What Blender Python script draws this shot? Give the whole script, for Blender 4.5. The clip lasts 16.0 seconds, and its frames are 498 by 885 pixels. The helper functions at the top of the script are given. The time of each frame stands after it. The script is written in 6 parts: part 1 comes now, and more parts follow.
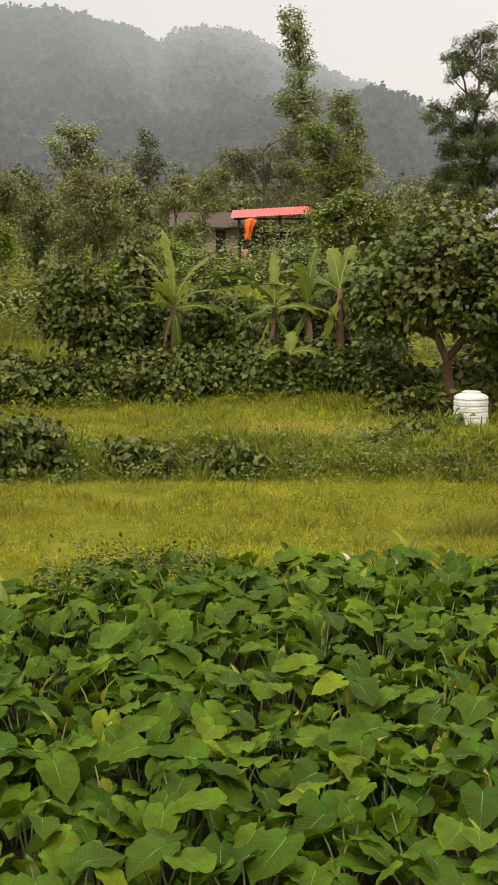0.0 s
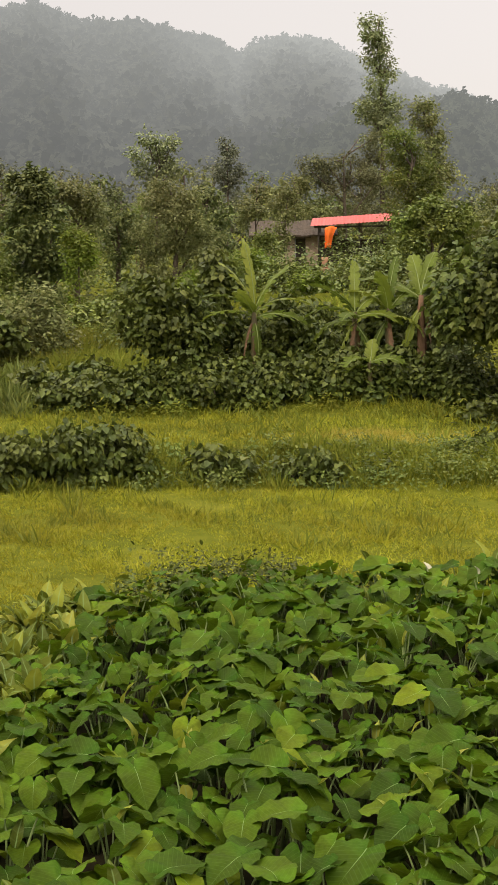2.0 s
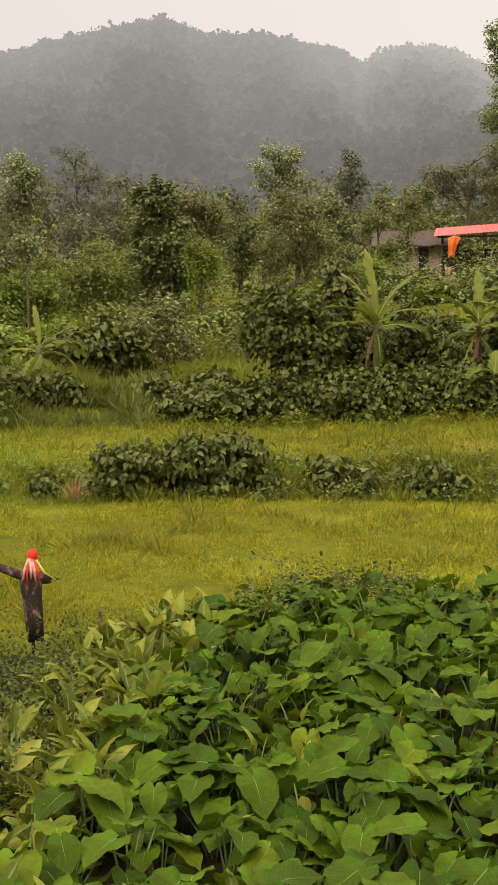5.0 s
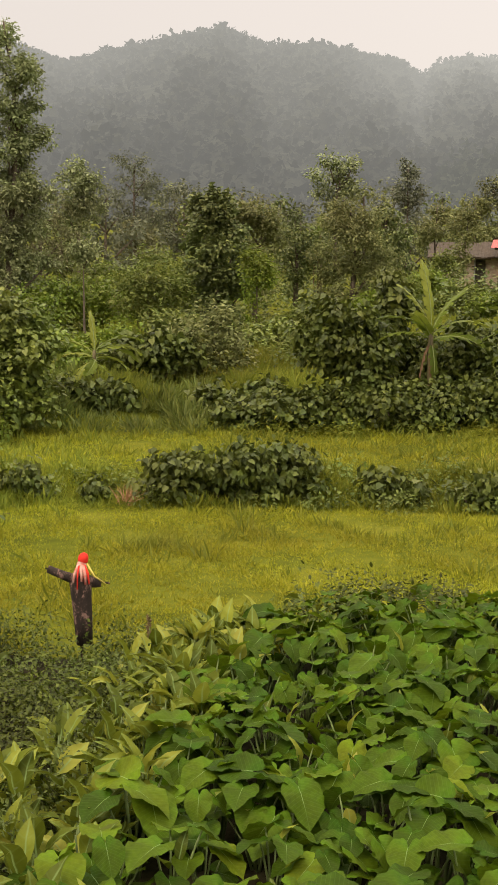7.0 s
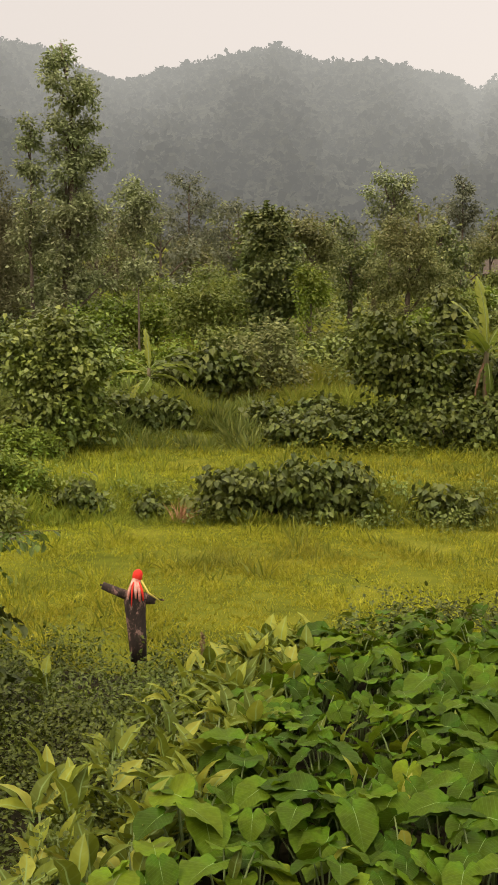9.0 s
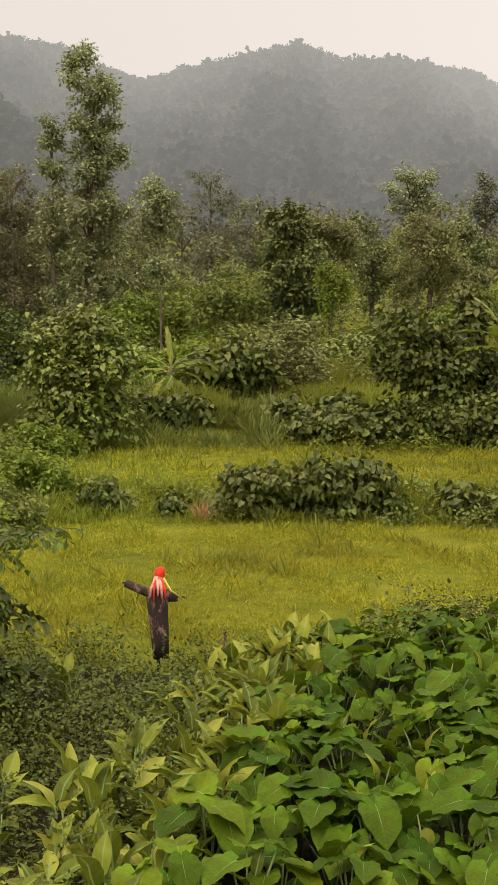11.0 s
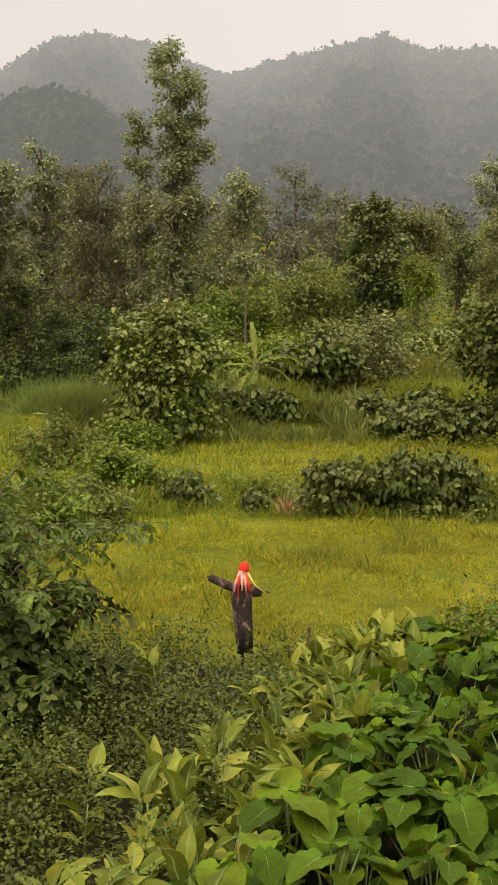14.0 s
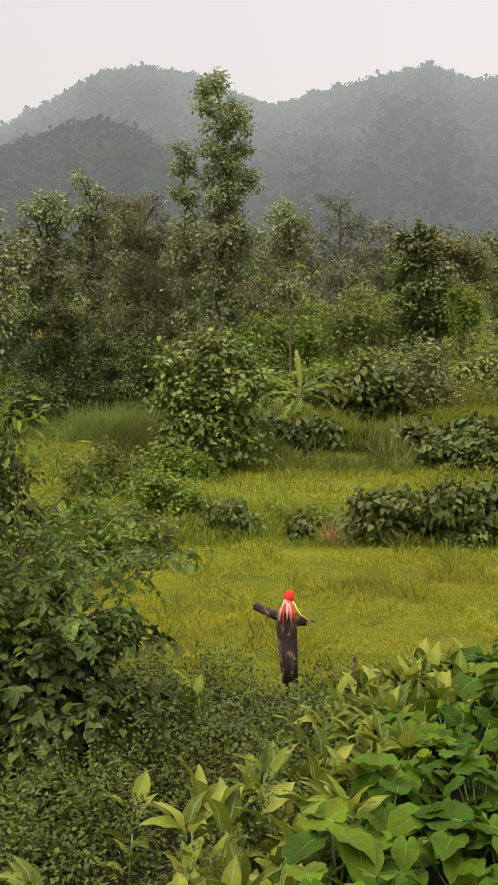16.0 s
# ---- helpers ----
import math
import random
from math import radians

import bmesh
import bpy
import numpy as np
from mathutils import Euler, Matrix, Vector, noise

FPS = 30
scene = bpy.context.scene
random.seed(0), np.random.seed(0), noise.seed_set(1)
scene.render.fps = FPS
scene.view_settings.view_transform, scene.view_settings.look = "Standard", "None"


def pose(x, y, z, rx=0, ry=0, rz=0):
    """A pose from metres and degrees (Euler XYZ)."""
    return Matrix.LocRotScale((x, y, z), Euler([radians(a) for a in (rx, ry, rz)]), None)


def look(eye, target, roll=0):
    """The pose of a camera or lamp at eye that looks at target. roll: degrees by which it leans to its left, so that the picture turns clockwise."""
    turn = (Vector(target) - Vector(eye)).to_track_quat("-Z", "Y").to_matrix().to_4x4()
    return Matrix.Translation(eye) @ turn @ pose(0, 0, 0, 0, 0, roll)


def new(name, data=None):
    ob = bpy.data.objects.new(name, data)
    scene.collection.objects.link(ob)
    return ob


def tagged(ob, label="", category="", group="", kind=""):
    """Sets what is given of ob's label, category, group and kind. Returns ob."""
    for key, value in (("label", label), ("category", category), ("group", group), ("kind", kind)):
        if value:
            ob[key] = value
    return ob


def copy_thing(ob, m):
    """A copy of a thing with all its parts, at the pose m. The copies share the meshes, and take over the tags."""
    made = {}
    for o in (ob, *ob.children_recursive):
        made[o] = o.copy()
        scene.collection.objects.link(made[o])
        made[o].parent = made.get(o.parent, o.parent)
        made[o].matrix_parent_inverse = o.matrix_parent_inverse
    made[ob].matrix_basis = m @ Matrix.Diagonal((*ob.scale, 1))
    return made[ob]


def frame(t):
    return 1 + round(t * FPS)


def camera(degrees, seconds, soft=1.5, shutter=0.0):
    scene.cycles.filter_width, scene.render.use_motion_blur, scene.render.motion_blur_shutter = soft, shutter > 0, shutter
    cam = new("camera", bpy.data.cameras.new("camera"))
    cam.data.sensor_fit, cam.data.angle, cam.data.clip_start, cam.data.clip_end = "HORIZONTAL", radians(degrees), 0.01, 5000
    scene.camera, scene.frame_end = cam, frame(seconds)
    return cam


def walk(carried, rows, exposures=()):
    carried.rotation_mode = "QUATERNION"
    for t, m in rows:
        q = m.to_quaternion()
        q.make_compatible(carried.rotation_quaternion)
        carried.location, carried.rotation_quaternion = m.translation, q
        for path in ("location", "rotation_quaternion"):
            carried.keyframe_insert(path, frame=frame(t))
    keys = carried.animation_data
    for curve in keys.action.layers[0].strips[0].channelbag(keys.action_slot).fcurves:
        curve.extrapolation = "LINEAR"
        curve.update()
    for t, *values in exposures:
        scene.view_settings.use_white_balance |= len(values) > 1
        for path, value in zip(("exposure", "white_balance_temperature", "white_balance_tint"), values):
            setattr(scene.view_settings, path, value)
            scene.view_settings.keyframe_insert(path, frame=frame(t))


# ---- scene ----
# plan: metres, the viewpoint stands over the origin and faces +y; bearings are degrees to the left of +y
cam = camera(23.12, 16.0, soft=1.0)


def aim(x, y, z, yaw, pitch, roll):
    return Matrix.Translation((x, y, z)) @ Matrix.Rotation(radians(yaw), 4, "Z") @ pose(0, 0, 0, 90 + pitch) @ pose(0, 0, 0, 0, 0, roll)


PATH = [
    (0.0, 0.000, -0.000, 4.500, 0.00, -7.70, -0.00),
    (0.5, -0.000, 0.001, 4.503, 1.06, -7.49, -0.20),
    (1.0, -0.002, 0.000, 4.499, 2.01, -7.39, -0.30),
    (1.5, -0.004, 0.001, 4.500, 2.88, -7.34, -0.38),
    (2.0, -0.004, 0.004, 4.501, 3.79, -7.31, -0.44),
    (2.5, -0.006, 0.005, 4.502, 4.53, -7.12, -0.47),
    (3.0, -0.006, 0.004, 4.504, 5.49, -6.96, -0.57),
    (3.5, -0.006, 0.000, 4.505, 6.54, -6.92, -0.66),
    (4.0, -0.008, -0.006, 4.508, 7.44, -6.89, -0.76),
    (4.5, -0.012, -0.011, 4.509, 8.47, -6.82, -0.80),
    (5.0, -0.017, -0.014, 4.512, 9.47, -6.77, -0.57),
    (7.5, -0.033, -0.003, 4.511, 12.41, -6.16, 0.48),
    (8.0, -0.035, -0.000, 4.510, 13.07, -5.90, 0.41),
    (8.5, -0.040, 0.004, 4.509, 13.94, -5.69, 0.34),
    (9.0, -0.041, 0.003, 4.510, 14.44, -5.57, 0.30),
    (11.5, -0.040, 0.015, 4.504, 16.18, -5.73, -0.05),
    (12.0, -0.046, 0.019, 4.505, 17.12, -5.76, -0.15),
    (12.5, -0.049, 0.022, 4.508, 17.76, -5.86, -0.18),
    (13.0, -0.048, 0.024, 4.505, 18.31, -5.90, -0.23),
    (13.5, -0.054, 0.029, 4.506, 18.82, -5.94, -0.18),
    (14.0, -0.062, 0.033, 4.507, 19.44, -5.92, -0.09),
    (14.5, -0.065, 0.033, 4.506, 20.33, -5.75, -0.11),
    (15.0, -0.065, 0.031, 4.505, 20.89, -5.51, -0.22),
    (15.5, -0.070, 0.033, 4.508, 21.07, -5.01, -0.20),
    (16.0, -0.076, 0.034, 4.507, 21.53, -4.59, -0.16),
]
EXPOSURE = [(0.0, 0.0, 7000, 12), (3.0, 0.0, 7100, 12), (5.0, 0.02, 7450, 13), (9.0, 0.01, 7450, 13), (12.0, 0.04, 7450, 13), (14.8, 0.04, 7450, 13), (15.4, 0.06, 7050, 11), (16.0, 0.07, 6800, 9)]
walk(cam, [(t, aim(*row)) for t, *row in PATH], EXPOSURE)

# ---------------------------------------------------------------- sky and light
world = bpy.data.worlds.new("overcast_sky")
scene.world = world
world.use_nodes = True
wn, wl = world.node_tree.nodes, world.node_tree.links
wn.clear()
w_out, w_bg, w_bg2, w_add = (wn.new(k) for k in ("ShaderNodeOutputWorld", "ShaderNodeBackground", "ShaderNodeBackground", "ShaderNodeAddShader"))
w_sky = wn.new("ShaderNodeTexSky")
w_sky.sky_type, w_sky.sun_disc = "NISHITA", False
w_sky.sun_elevation, w_sky.sun_rotation = radians(52), radians(200)
w_sky.dust_density, w_sky.air_density = 6.0, 1.0
w_bg.inputs[1].default_value = 0.05
wl.new(w_sky.outputs[0], w_bg.inputs[0])
# cloud cover: three times as bright overhead as at the horizon
w_co, w_sep, w_ramp = (wn.new(k) for k in ("ShaderNodeTexCoord", "ShaderNodeSeparateXYZ", "ShaderNodeValToRGB"))
wl.new(w_co.outputs["Generated"], w_sep.inputs[0])
wl.new(w_sep.outputs[2], w_ramp.inputs[0])
w_ramp.color_ramp.elements[0].position, w_ramp.color_ramp.elements[0].color = 0.0, (0.29, 0.275, 0.265, 1)
w_ramp.color_ramp.elements[1].position, w_ramp.color_ramp.elements[1].color = 0.9, (1.0, 0.97, 0.92, 1)
mid = w_ramp.color_ramp.elements.new(0.3)
mid.color = (0.31, 0.295, 0.285, 1)
wl.new(w_ramp.outputs[0], w_bg2.inputs[0])
# the cloud is a little brighter towards the sun's side
w_side = wn.new("ShaderNodeMapRange")
for k, v in enumerate((-0.6, 0.4, 2.16, 2.62)):
    w_side.inputs[k + 1].default_value = v
wl.new(w_sep.outputs[0], w_side.inputs[0])
wl.new(w_side.outputs[0], w_bg2.inputs[1])
wl.new(w_bg.outputs[0], w_add.inputs[0])
wl.new(w_bg2.outputs[0], w_add.inputs[1])
wl.new(w_add.outputs[0], w_out.inputs[0])

sun_data = bpy.data.lights.new("sun", "SUN")
sun_data.energy, sun_data.angle, sun_data.color = 1.5, radians(14), (1.0, 0.93, 0.8)
sun = new("sun", sun_data)
sun.matrix_world = look((-25, -12, 45), (0, 20, 0))


# ---------------------------------------------------------------- materials
def node_material(name):
    m = bpy.data.materials.new(name)
    m.use_nodes = True
    m.node_tree.nodes.clear()
    return m, m.node_tree.nodes, m.node_tree.links


def ramp_node(n, stops):
    r = n.new("ShaderNodeValToRGB")
    e = r.color_ramp.elements
    while len(e) > 1:
        e.remove(e[-1])
    e[0].position, e[0].color = stops[0][0], (*stops[0][1], 1)
    for p, c in stops[1:]:
        e.new(p).color = (*c, 1)
    return r


def foliage(name, stops, rough=0.5, thin=0.25, mottle=6.0, per="island", gloss=0.4, ribs=False):
    """Leaf material: each leaf takes its tone from stops, with mottling, light through the blade and a waxy gloss."""
    m, n, l = node_material(name)
    out, add, bsdf, trans = (n.new(k) for k in ("ShaderNodeOutputMaterial", "ShaderNodeMixShader", "ShaderNodeBsdfPrincipled", "ShaderNodeBsdfTranslucent"))
    ramp = ramp_node(n, stops)
    if per == "island":
        even = n.new("ShaderNodeMapRange")
        even.inputs[3].default_value, even.inputs[4].default_value = 0.12, 0.84
        l.new(n.new("ShaderNodeNewGeometry").outputs["Random Per Island"], even.inputs[0])
        l.new(even.outputs[0], ramp.inputs[0])
    else:
        l.new(n.new("ShaderNodeObjectInfo").outputs["Random"], ramp.inputs[0])
    co, tex, big = n.new("ShaderNodeTexCoord"), n.new("ShaderNodeTexNoise"), n.new("ShaderNodeTexNoise")
    tex.inputs["Scale"].default_value, tex.inputs["Detail"].default_value = mottle, 4
    l.new(co.outputs["Object"], tex.inputs["Vector"])
    big.inputs["Scale"].default_value = mottle * 0.12
    l.new(co.outputs["Object"], big.inputs["Vector"])
    hsv, tone = n.new("ShaderNodeHueSaturation"), n.new("ShaderNodeMapRange")
    tone.inputs[3].default_value, tone.inputs[4].default_value = 0.6, 1.4
    l.new(tex.outputs[0], tone.inputs[0])
    hue = n.new("ShaderNodeMapRange")
    hue.inputs[1].default_value, hue.inputs[2].default_value = 0.3, 0.7
    hue.inputs[3].default_value, hue.inputs[4].default_value = 0.48, 0.515
    l.new(big.outputs[0], hue.inputs[0])
    l.new(hue.outputs[0], hsv.inputs[0])
    broad = n.new("ShaderNodeMapRange")
    broad.inputs[1].default_value, broad.inputs[2].default_value = 0.3, 0.7
    broad.inputs[3].default_value, broad.inputs[4].default_value = 0.72, 1.28
    l.new(big.outputs[0], broad.inputs[0])
    both = n.new("ShaderNodeMath"); both.operation = "MULTIPLY"
    l.new(tone.outputs[0], both.inputs[0]); l.new(broad.outputs[0], both.inputs[1])
    l.new(both.outputs[0], hsv.inputs[2])
    l.new(ramp.outputs[0], hsv.inputs[4])
    colour = hsv.outputs[0]
    bump = n.new("ShaderNodeBump")
    bump.inputs["Strength"].default_value, bump.inputs["Distance"].default_value = 0.25, 0.02
    l.new(tex.outputs[0], bump.inputs["Height"])
    if ribs:
        # pale midrib and side veins, drawn along the blade's own axes
        sep = n.new("ShaderNodeSeparateXYZ")
        l.new(co.outputs["Object"], sep.inputs[0])
        ax = n.new("ShaderNodeMath"); ax.operation = "ABSOLUTE"
        l.new(sep.outputs[0], ax.inputs[0])
        rib = n.new("ShaderNodeMapRange")
        rib.inputs[1].default_value, rib.inputs[2].default_value, rib.inputs[3].default_value, rib.inputs[4].default_value = 0.003, 0.009, 1.0, 0.0
        l.new(ax.outputs[0], rib.inputs[0])
        near = n.new("ShaderNodeMapRange")
        near.inputs[1].default_value, near.inputs[2].default_value, near.inputs[3].default_value, near.inputs[4].default_value = 0.12, 0.4, 1.0, 0.15
        l.new(sep.outputs[1], near.inputs[0])
        short = n.new("ShaderNodeMath"); short.operation = "MULTIPLY"
        l.new(rib.outputs[0], short.inputs[0]); l.new(near.outputs[0], short.inputs[1])
        skew = n.new("ShaderNodeMath"); skew.operation = "MULTIPLY_ADD"
        l.new(ax.outputs[0], skew.inputs[0]); skew.inputs[1].default_value = -0.7
        l.new(sep.outputs[1], skew.inputs[2])
        wave = n.new("ShaderNodeMath"); wave.operation = "SINE"
        fr = n.new("ShaderNodeMath"); fr.operation = "MULTIPLY"; fr.inputs[1].default_value = 70.0
        l.new(skew.outputs[0], fr.inputs[0]); l.new(fr.outputs[0], wave.inputs[0])
        vein = n.new("ShaderNodeMapRange")
        vein.inputs[1].default_value, vein.inputs[2].default_value, vein.inputs[3].default_value, vein.inputs[4].default_value = 0.8, 1.0, 0.0, 0.1
        l.new(wave.outputs[0], vein.inputs[0])
        fac = n.new("ShaderNodeMath"); fac.operation = "MAXIMUM"
        l.new(short.outputs[0], fac.inputs[0]); l.new(vein.outputs[0], fac.inputs[1])
        half = n.new("ShaderNodeMath"); half.operation = "MULTIPLY"; half.inputs[1].default_value = 0.75
        l.new(fac.outputs[0], half.inputs[0])
        mix = n.new("ShaderNodeMix"); mix.data_type = "RGBA"
        l.new(half.outputs[0], mix.inputs[0]); l.new(colour, mix.inputs[6])
        mix.inputs[7].default_value = (0.22, 0.33, 0.12, 1)
        colour = mix.outputs[2]
    l.new(colour, bsdf.inputs["Base Color"])
    l.new(bump.outputs[0], bsdf.inputs["Normal"])
    bsdf.inputs["Roughness"].default_value = rough
    bsdf.inputs["Specular IOR Level"].default_value = gloss
    lift = n.new("ShaderNodeHueSaturation")
    lift.inputs[0].default_value, lift.inputs[2].default_value = 0.485, 1.5
    l.new(colour, lift.inputs[4])
    l.new(lift.outputs[0], trans.inputs[0])
    add.inputs[0].default_value = thin
    l.new(bsdf.outputs[0], add.inputs[1])
    l.new(trans.outputs[0], add.inputs[2])
    l.new(add.outputs[0], out.inputs[0])
    return m


def surface(name, stops, scale=8.0, rough=0.8, bump=0.3, metal=0.0, stretch=(1, 1, 1), spec=0.3):
    """Weathered opaque surface: noise at two scales through a colour ramp, with relief."""
    m, n, l = node_material(name)
    out, bsdf = n.new("ShaderNodeOutputMaterial"), n.new("ShaderNodeBsdfPrincipled")
    co, mp, a, b, mx = (n.new(k) for k in ("ShaderNodeTexCoord", "ShaderNodeMapping", "ShaderNodeTexNoise", "ShaderNodeTexNoise", "ShaderNodeMath"))
    mp.inputs["Scale"].default_value = stretch
    l.new(co.outputs["Object"], mp.inputs[0])
    for t, s in ((a, scale), (b, scale * 7)):
        t.inputs["Scale"].default_value, t.inputs["Detail"].default_value = s, 5
        l.new(mp.outputs[0], t.inputs["Vector"])
    mx.operation = "MULTIPLY_ADD"
    l.new(b.outputs[0], mx.inputs[0]); mx.inputs[1].default_value = 0.5
    sh = n.new("ShaderNodeMath"); sh.operation = "SUBTRACT"; sh.inputs[1].default_value = 0.25
    l.new(a.outputs[0], sh.inputs[0]); l.new(sh.outputs[0], mx.inputs[2])
    ramp = ramp_node(n, stops)
    l.new(mx.outputs[0], ramp.inputs[0])
    bp = n.new("ShaderNodeBump")
    bp.inputs["Strength"].default_value, bp.inputs["Distance"].default_value = bump, 0.05
    l.new(mx.outputs[0], bp.inputs["Height"])
    l.new(ramp.outputs[0], bsdf.inputs["Base Color"])
    l.new(bp.outputs[0], bsdf.inputs["Normal"])
    bsdf.inputs["Roughness"].default_value, bsdf.inputs["Metallic"].default_value = rough, metal
    bsdf.inputs["Specular IOR Level"].default_value = spec
    l.new(bsdf.outputs[0], out.inputs[0])
    return m


def painted_haze_backdrop(name, colour, haze_glow, near, far):
    """Wooded slopes far off: leaf tones, with haze painted on as emission that grows from near to far (metres,
    strength).
    """
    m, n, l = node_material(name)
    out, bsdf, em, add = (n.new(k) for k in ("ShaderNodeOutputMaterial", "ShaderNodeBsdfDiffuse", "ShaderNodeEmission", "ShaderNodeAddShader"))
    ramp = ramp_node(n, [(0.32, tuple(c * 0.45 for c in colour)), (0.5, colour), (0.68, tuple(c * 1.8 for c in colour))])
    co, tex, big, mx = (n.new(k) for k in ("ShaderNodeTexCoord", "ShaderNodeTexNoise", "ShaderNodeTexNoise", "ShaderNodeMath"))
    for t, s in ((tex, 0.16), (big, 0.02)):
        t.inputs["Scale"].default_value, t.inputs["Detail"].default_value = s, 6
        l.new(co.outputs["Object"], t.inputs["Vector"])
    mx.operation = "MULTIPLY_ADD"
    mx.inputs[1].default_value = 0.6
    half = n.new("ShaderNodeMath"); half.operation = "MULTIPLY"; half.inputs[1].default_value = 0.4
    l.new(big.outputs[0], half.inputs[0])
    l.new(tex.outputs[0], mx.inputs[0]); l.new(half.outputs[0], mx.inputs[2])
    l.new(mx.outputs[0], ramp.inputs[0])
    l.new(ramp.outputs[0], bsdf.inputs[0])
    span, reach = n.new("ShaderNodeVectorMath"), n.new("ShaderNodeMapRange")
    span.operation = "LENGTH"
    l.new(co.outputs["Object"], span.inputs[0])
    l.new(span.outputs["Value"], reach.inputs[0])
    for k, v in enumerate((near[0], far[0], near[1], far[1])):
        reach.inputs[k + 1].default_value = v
    em.inputs[0].default_value = (*haze_glow, 1)
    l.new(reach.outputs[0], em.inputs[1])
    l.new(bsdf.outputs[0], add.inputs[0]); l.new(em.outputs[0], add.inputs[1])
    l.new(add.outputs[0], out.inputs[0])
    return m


M_TARO = foliage("taro_leaf", [(0.0, (0.02668, 0.06007, 0.002976)), (0.45, (0.04764, 0.09464, 0.003968)), (0.9, (0.07623, 0.1328, 0.006448)), (0.98, (0.1, 0.1502, 0.007936)), (1.0, (0.125, 0.175, 0.008))], 0.6, 0.24, 9, "object", 0.1, True)
M_TARO_STALK = surface("taro_stalk", [(0.2, (0.10, 0.15, 0.05)), (0.8, (0.2, 0.25, 0.09))], 6, 0.5, 0.1)
M_LILY = foliage("turmeric_leaf", [(0.0, (0.0663, 0.09843, 0.008712)), (0.5, (0.1388, 0.1861, 0.01888)), (0.85, (0.2531, 0.3001, 0.03775)), (1.0, (0.3015, 0.3181, 0.05227))], 0.55, 0.3, 8, "object", 0.18, True)
M_IVY = foliage("vine_leaf", [(0.0, (0.03312, 0.0502, 0.009405)), (0.45, (0.06458, 0.08744, 0.01539)), (0.8, (0.1118, 0.1376, 0.02565)), (1.0, (0.207, 0.1984, 0.04702))], 0.5, 0.14, 3, gloss=0.24)
# broad, dark, olive and pale green leaves: blue raised, haze put into the colour
M_BROAD = foliage("broad_leaf", [(0.0, (0.07286, 0.1078, 0.02109)), (0.5, (0.1286, 0.1727, 0.03165)), (0.85, (0.2036, 0.2452, 0.04643)), (1.0, (0.3429, 0.3236, 0.07386))], 0.5, 0.12, 3, gloss=0.32)
M_DARK = foliage("dark_leaf", [(0.0, (0.06236, 0.08921, 0.02886)), (0.5, (0.1134, 0.1504, 0.04616)), (1.0, (0.2267, 0.2565, 0.07794))], 0.55, 0.12, 2, gloss=0.28)
# haze over the far trees is painted in as a paler, greyer leaf
M_HAZE_GREY = foliage("haze_grey_leaf", [(0.0, (0.1, 0.112, 0.076)), (0.5, (0.135, 0.148, 0.098)), (1.0, (0.18, 0.19, 0.125))], 0.65, 0.2, 2, gloss=0.1)
M_OLIVE = foliage("olive_leaf", [(0.0, (0.09417, 0.117, 0.03852)), (0.5, (0.1667, 0.1903, 0.06742)), (1.0, (0.3043, 0.3147, 0.1284))], 0.55, 0.25, 2, gloss=0.25)
M_LIGHT = foliage("light_leaf", [(0.0, (0.08216, 0.1345, 0.01633)), (0.5, (0.1328, 0.1985, 0.02566)), (1.0, (0.2275, 0.2835, 0.04666))], 0.5, 0.3, 3, gloss=0.22)
M_PALELF = foliage("pale_green_leaf", [(0.0, (0.1044, 0.1352, 0.05529)), (0.5, (0.1947, 0.2292, 0.1009)), (0.85, (0.2783, 0.3084, 0.1544)), (1.0, (0.3478, 0.3672, 0.2114))], 0.55, 0.2, 2, gloss=0.3)
M_SLOPE = foliage("slope_shrub_leaf", [(0.0, (0.07328, 0.1051, 0.02256)), (0.5, (0.1221, 0.1607, 0.03544)), (1.0, (0.2199, 0.2473, 0.06443))], 0.5, 0.28, 2, gloss=0.2)
# brown leaves lightened, which puts some haze into their colour
M_BROWN = foliage("brown_leaf", [(0.0, (0.09292, 0.09749, 0.04606)), (0.5, (0.1352, 0.1388, 0.0678)), (1.0, (0.19, 0.1891, 0.09468))], 0.65, 0.2, 2, gloss=0.1)
M_WEED = foliage("weed_leaf", [(0.0, (0.02356, 0.03443, 0.004455)), (0.5, (0.06099, 0.08139, 0.01069)), (0.92, (0.1109, 0.1369, 0.02049)), (1.0, (0.1178, 0.09785, 0.02673))], 0.5, 0.16, 4, gloss=0.2)
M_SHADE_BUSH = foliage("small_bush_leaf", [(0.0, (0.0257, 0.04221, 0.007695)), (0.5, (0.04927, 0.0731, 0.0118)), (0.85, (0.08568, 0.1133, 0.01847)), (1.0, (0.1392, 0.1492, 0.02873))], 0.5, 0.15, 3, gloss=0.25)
M_THICKET = foliage("thicket_leaf", [(0.0, (0.03872, 0.05376, 0.0153)), (0.5, (0.0704, 0.09408, 0.0255)), (1.0, (0.1197, 0.147, 0.04675))], 0.6, 0.12, 3, gloss=0.2)
M_NEARLEAF = foliage("pointed_leaf", [(0.0, (0.0352, 0.06076, 0.0076)), (0.5, (0.0748, 0.1156, 0.01425)), (0.85, (0.1232, 0.1744, 0.0228)), (1.0, (0.176, 0.2107, 0.03325))], 0.5, 0.2, 3, gloss=0.25)
M_BANANA = foliage("banana_leaf", [(0.0, (0.07721, 0.125, 0.01721)), (0.5, (0.1268, 0.1848, 0.02487)), (0.85, (0.1875, 0.2445, 0.03825)), (1.0, (0.2316, 0.2717, 0.04782))], 0.45, 0.35, 3, "object", 0.16)
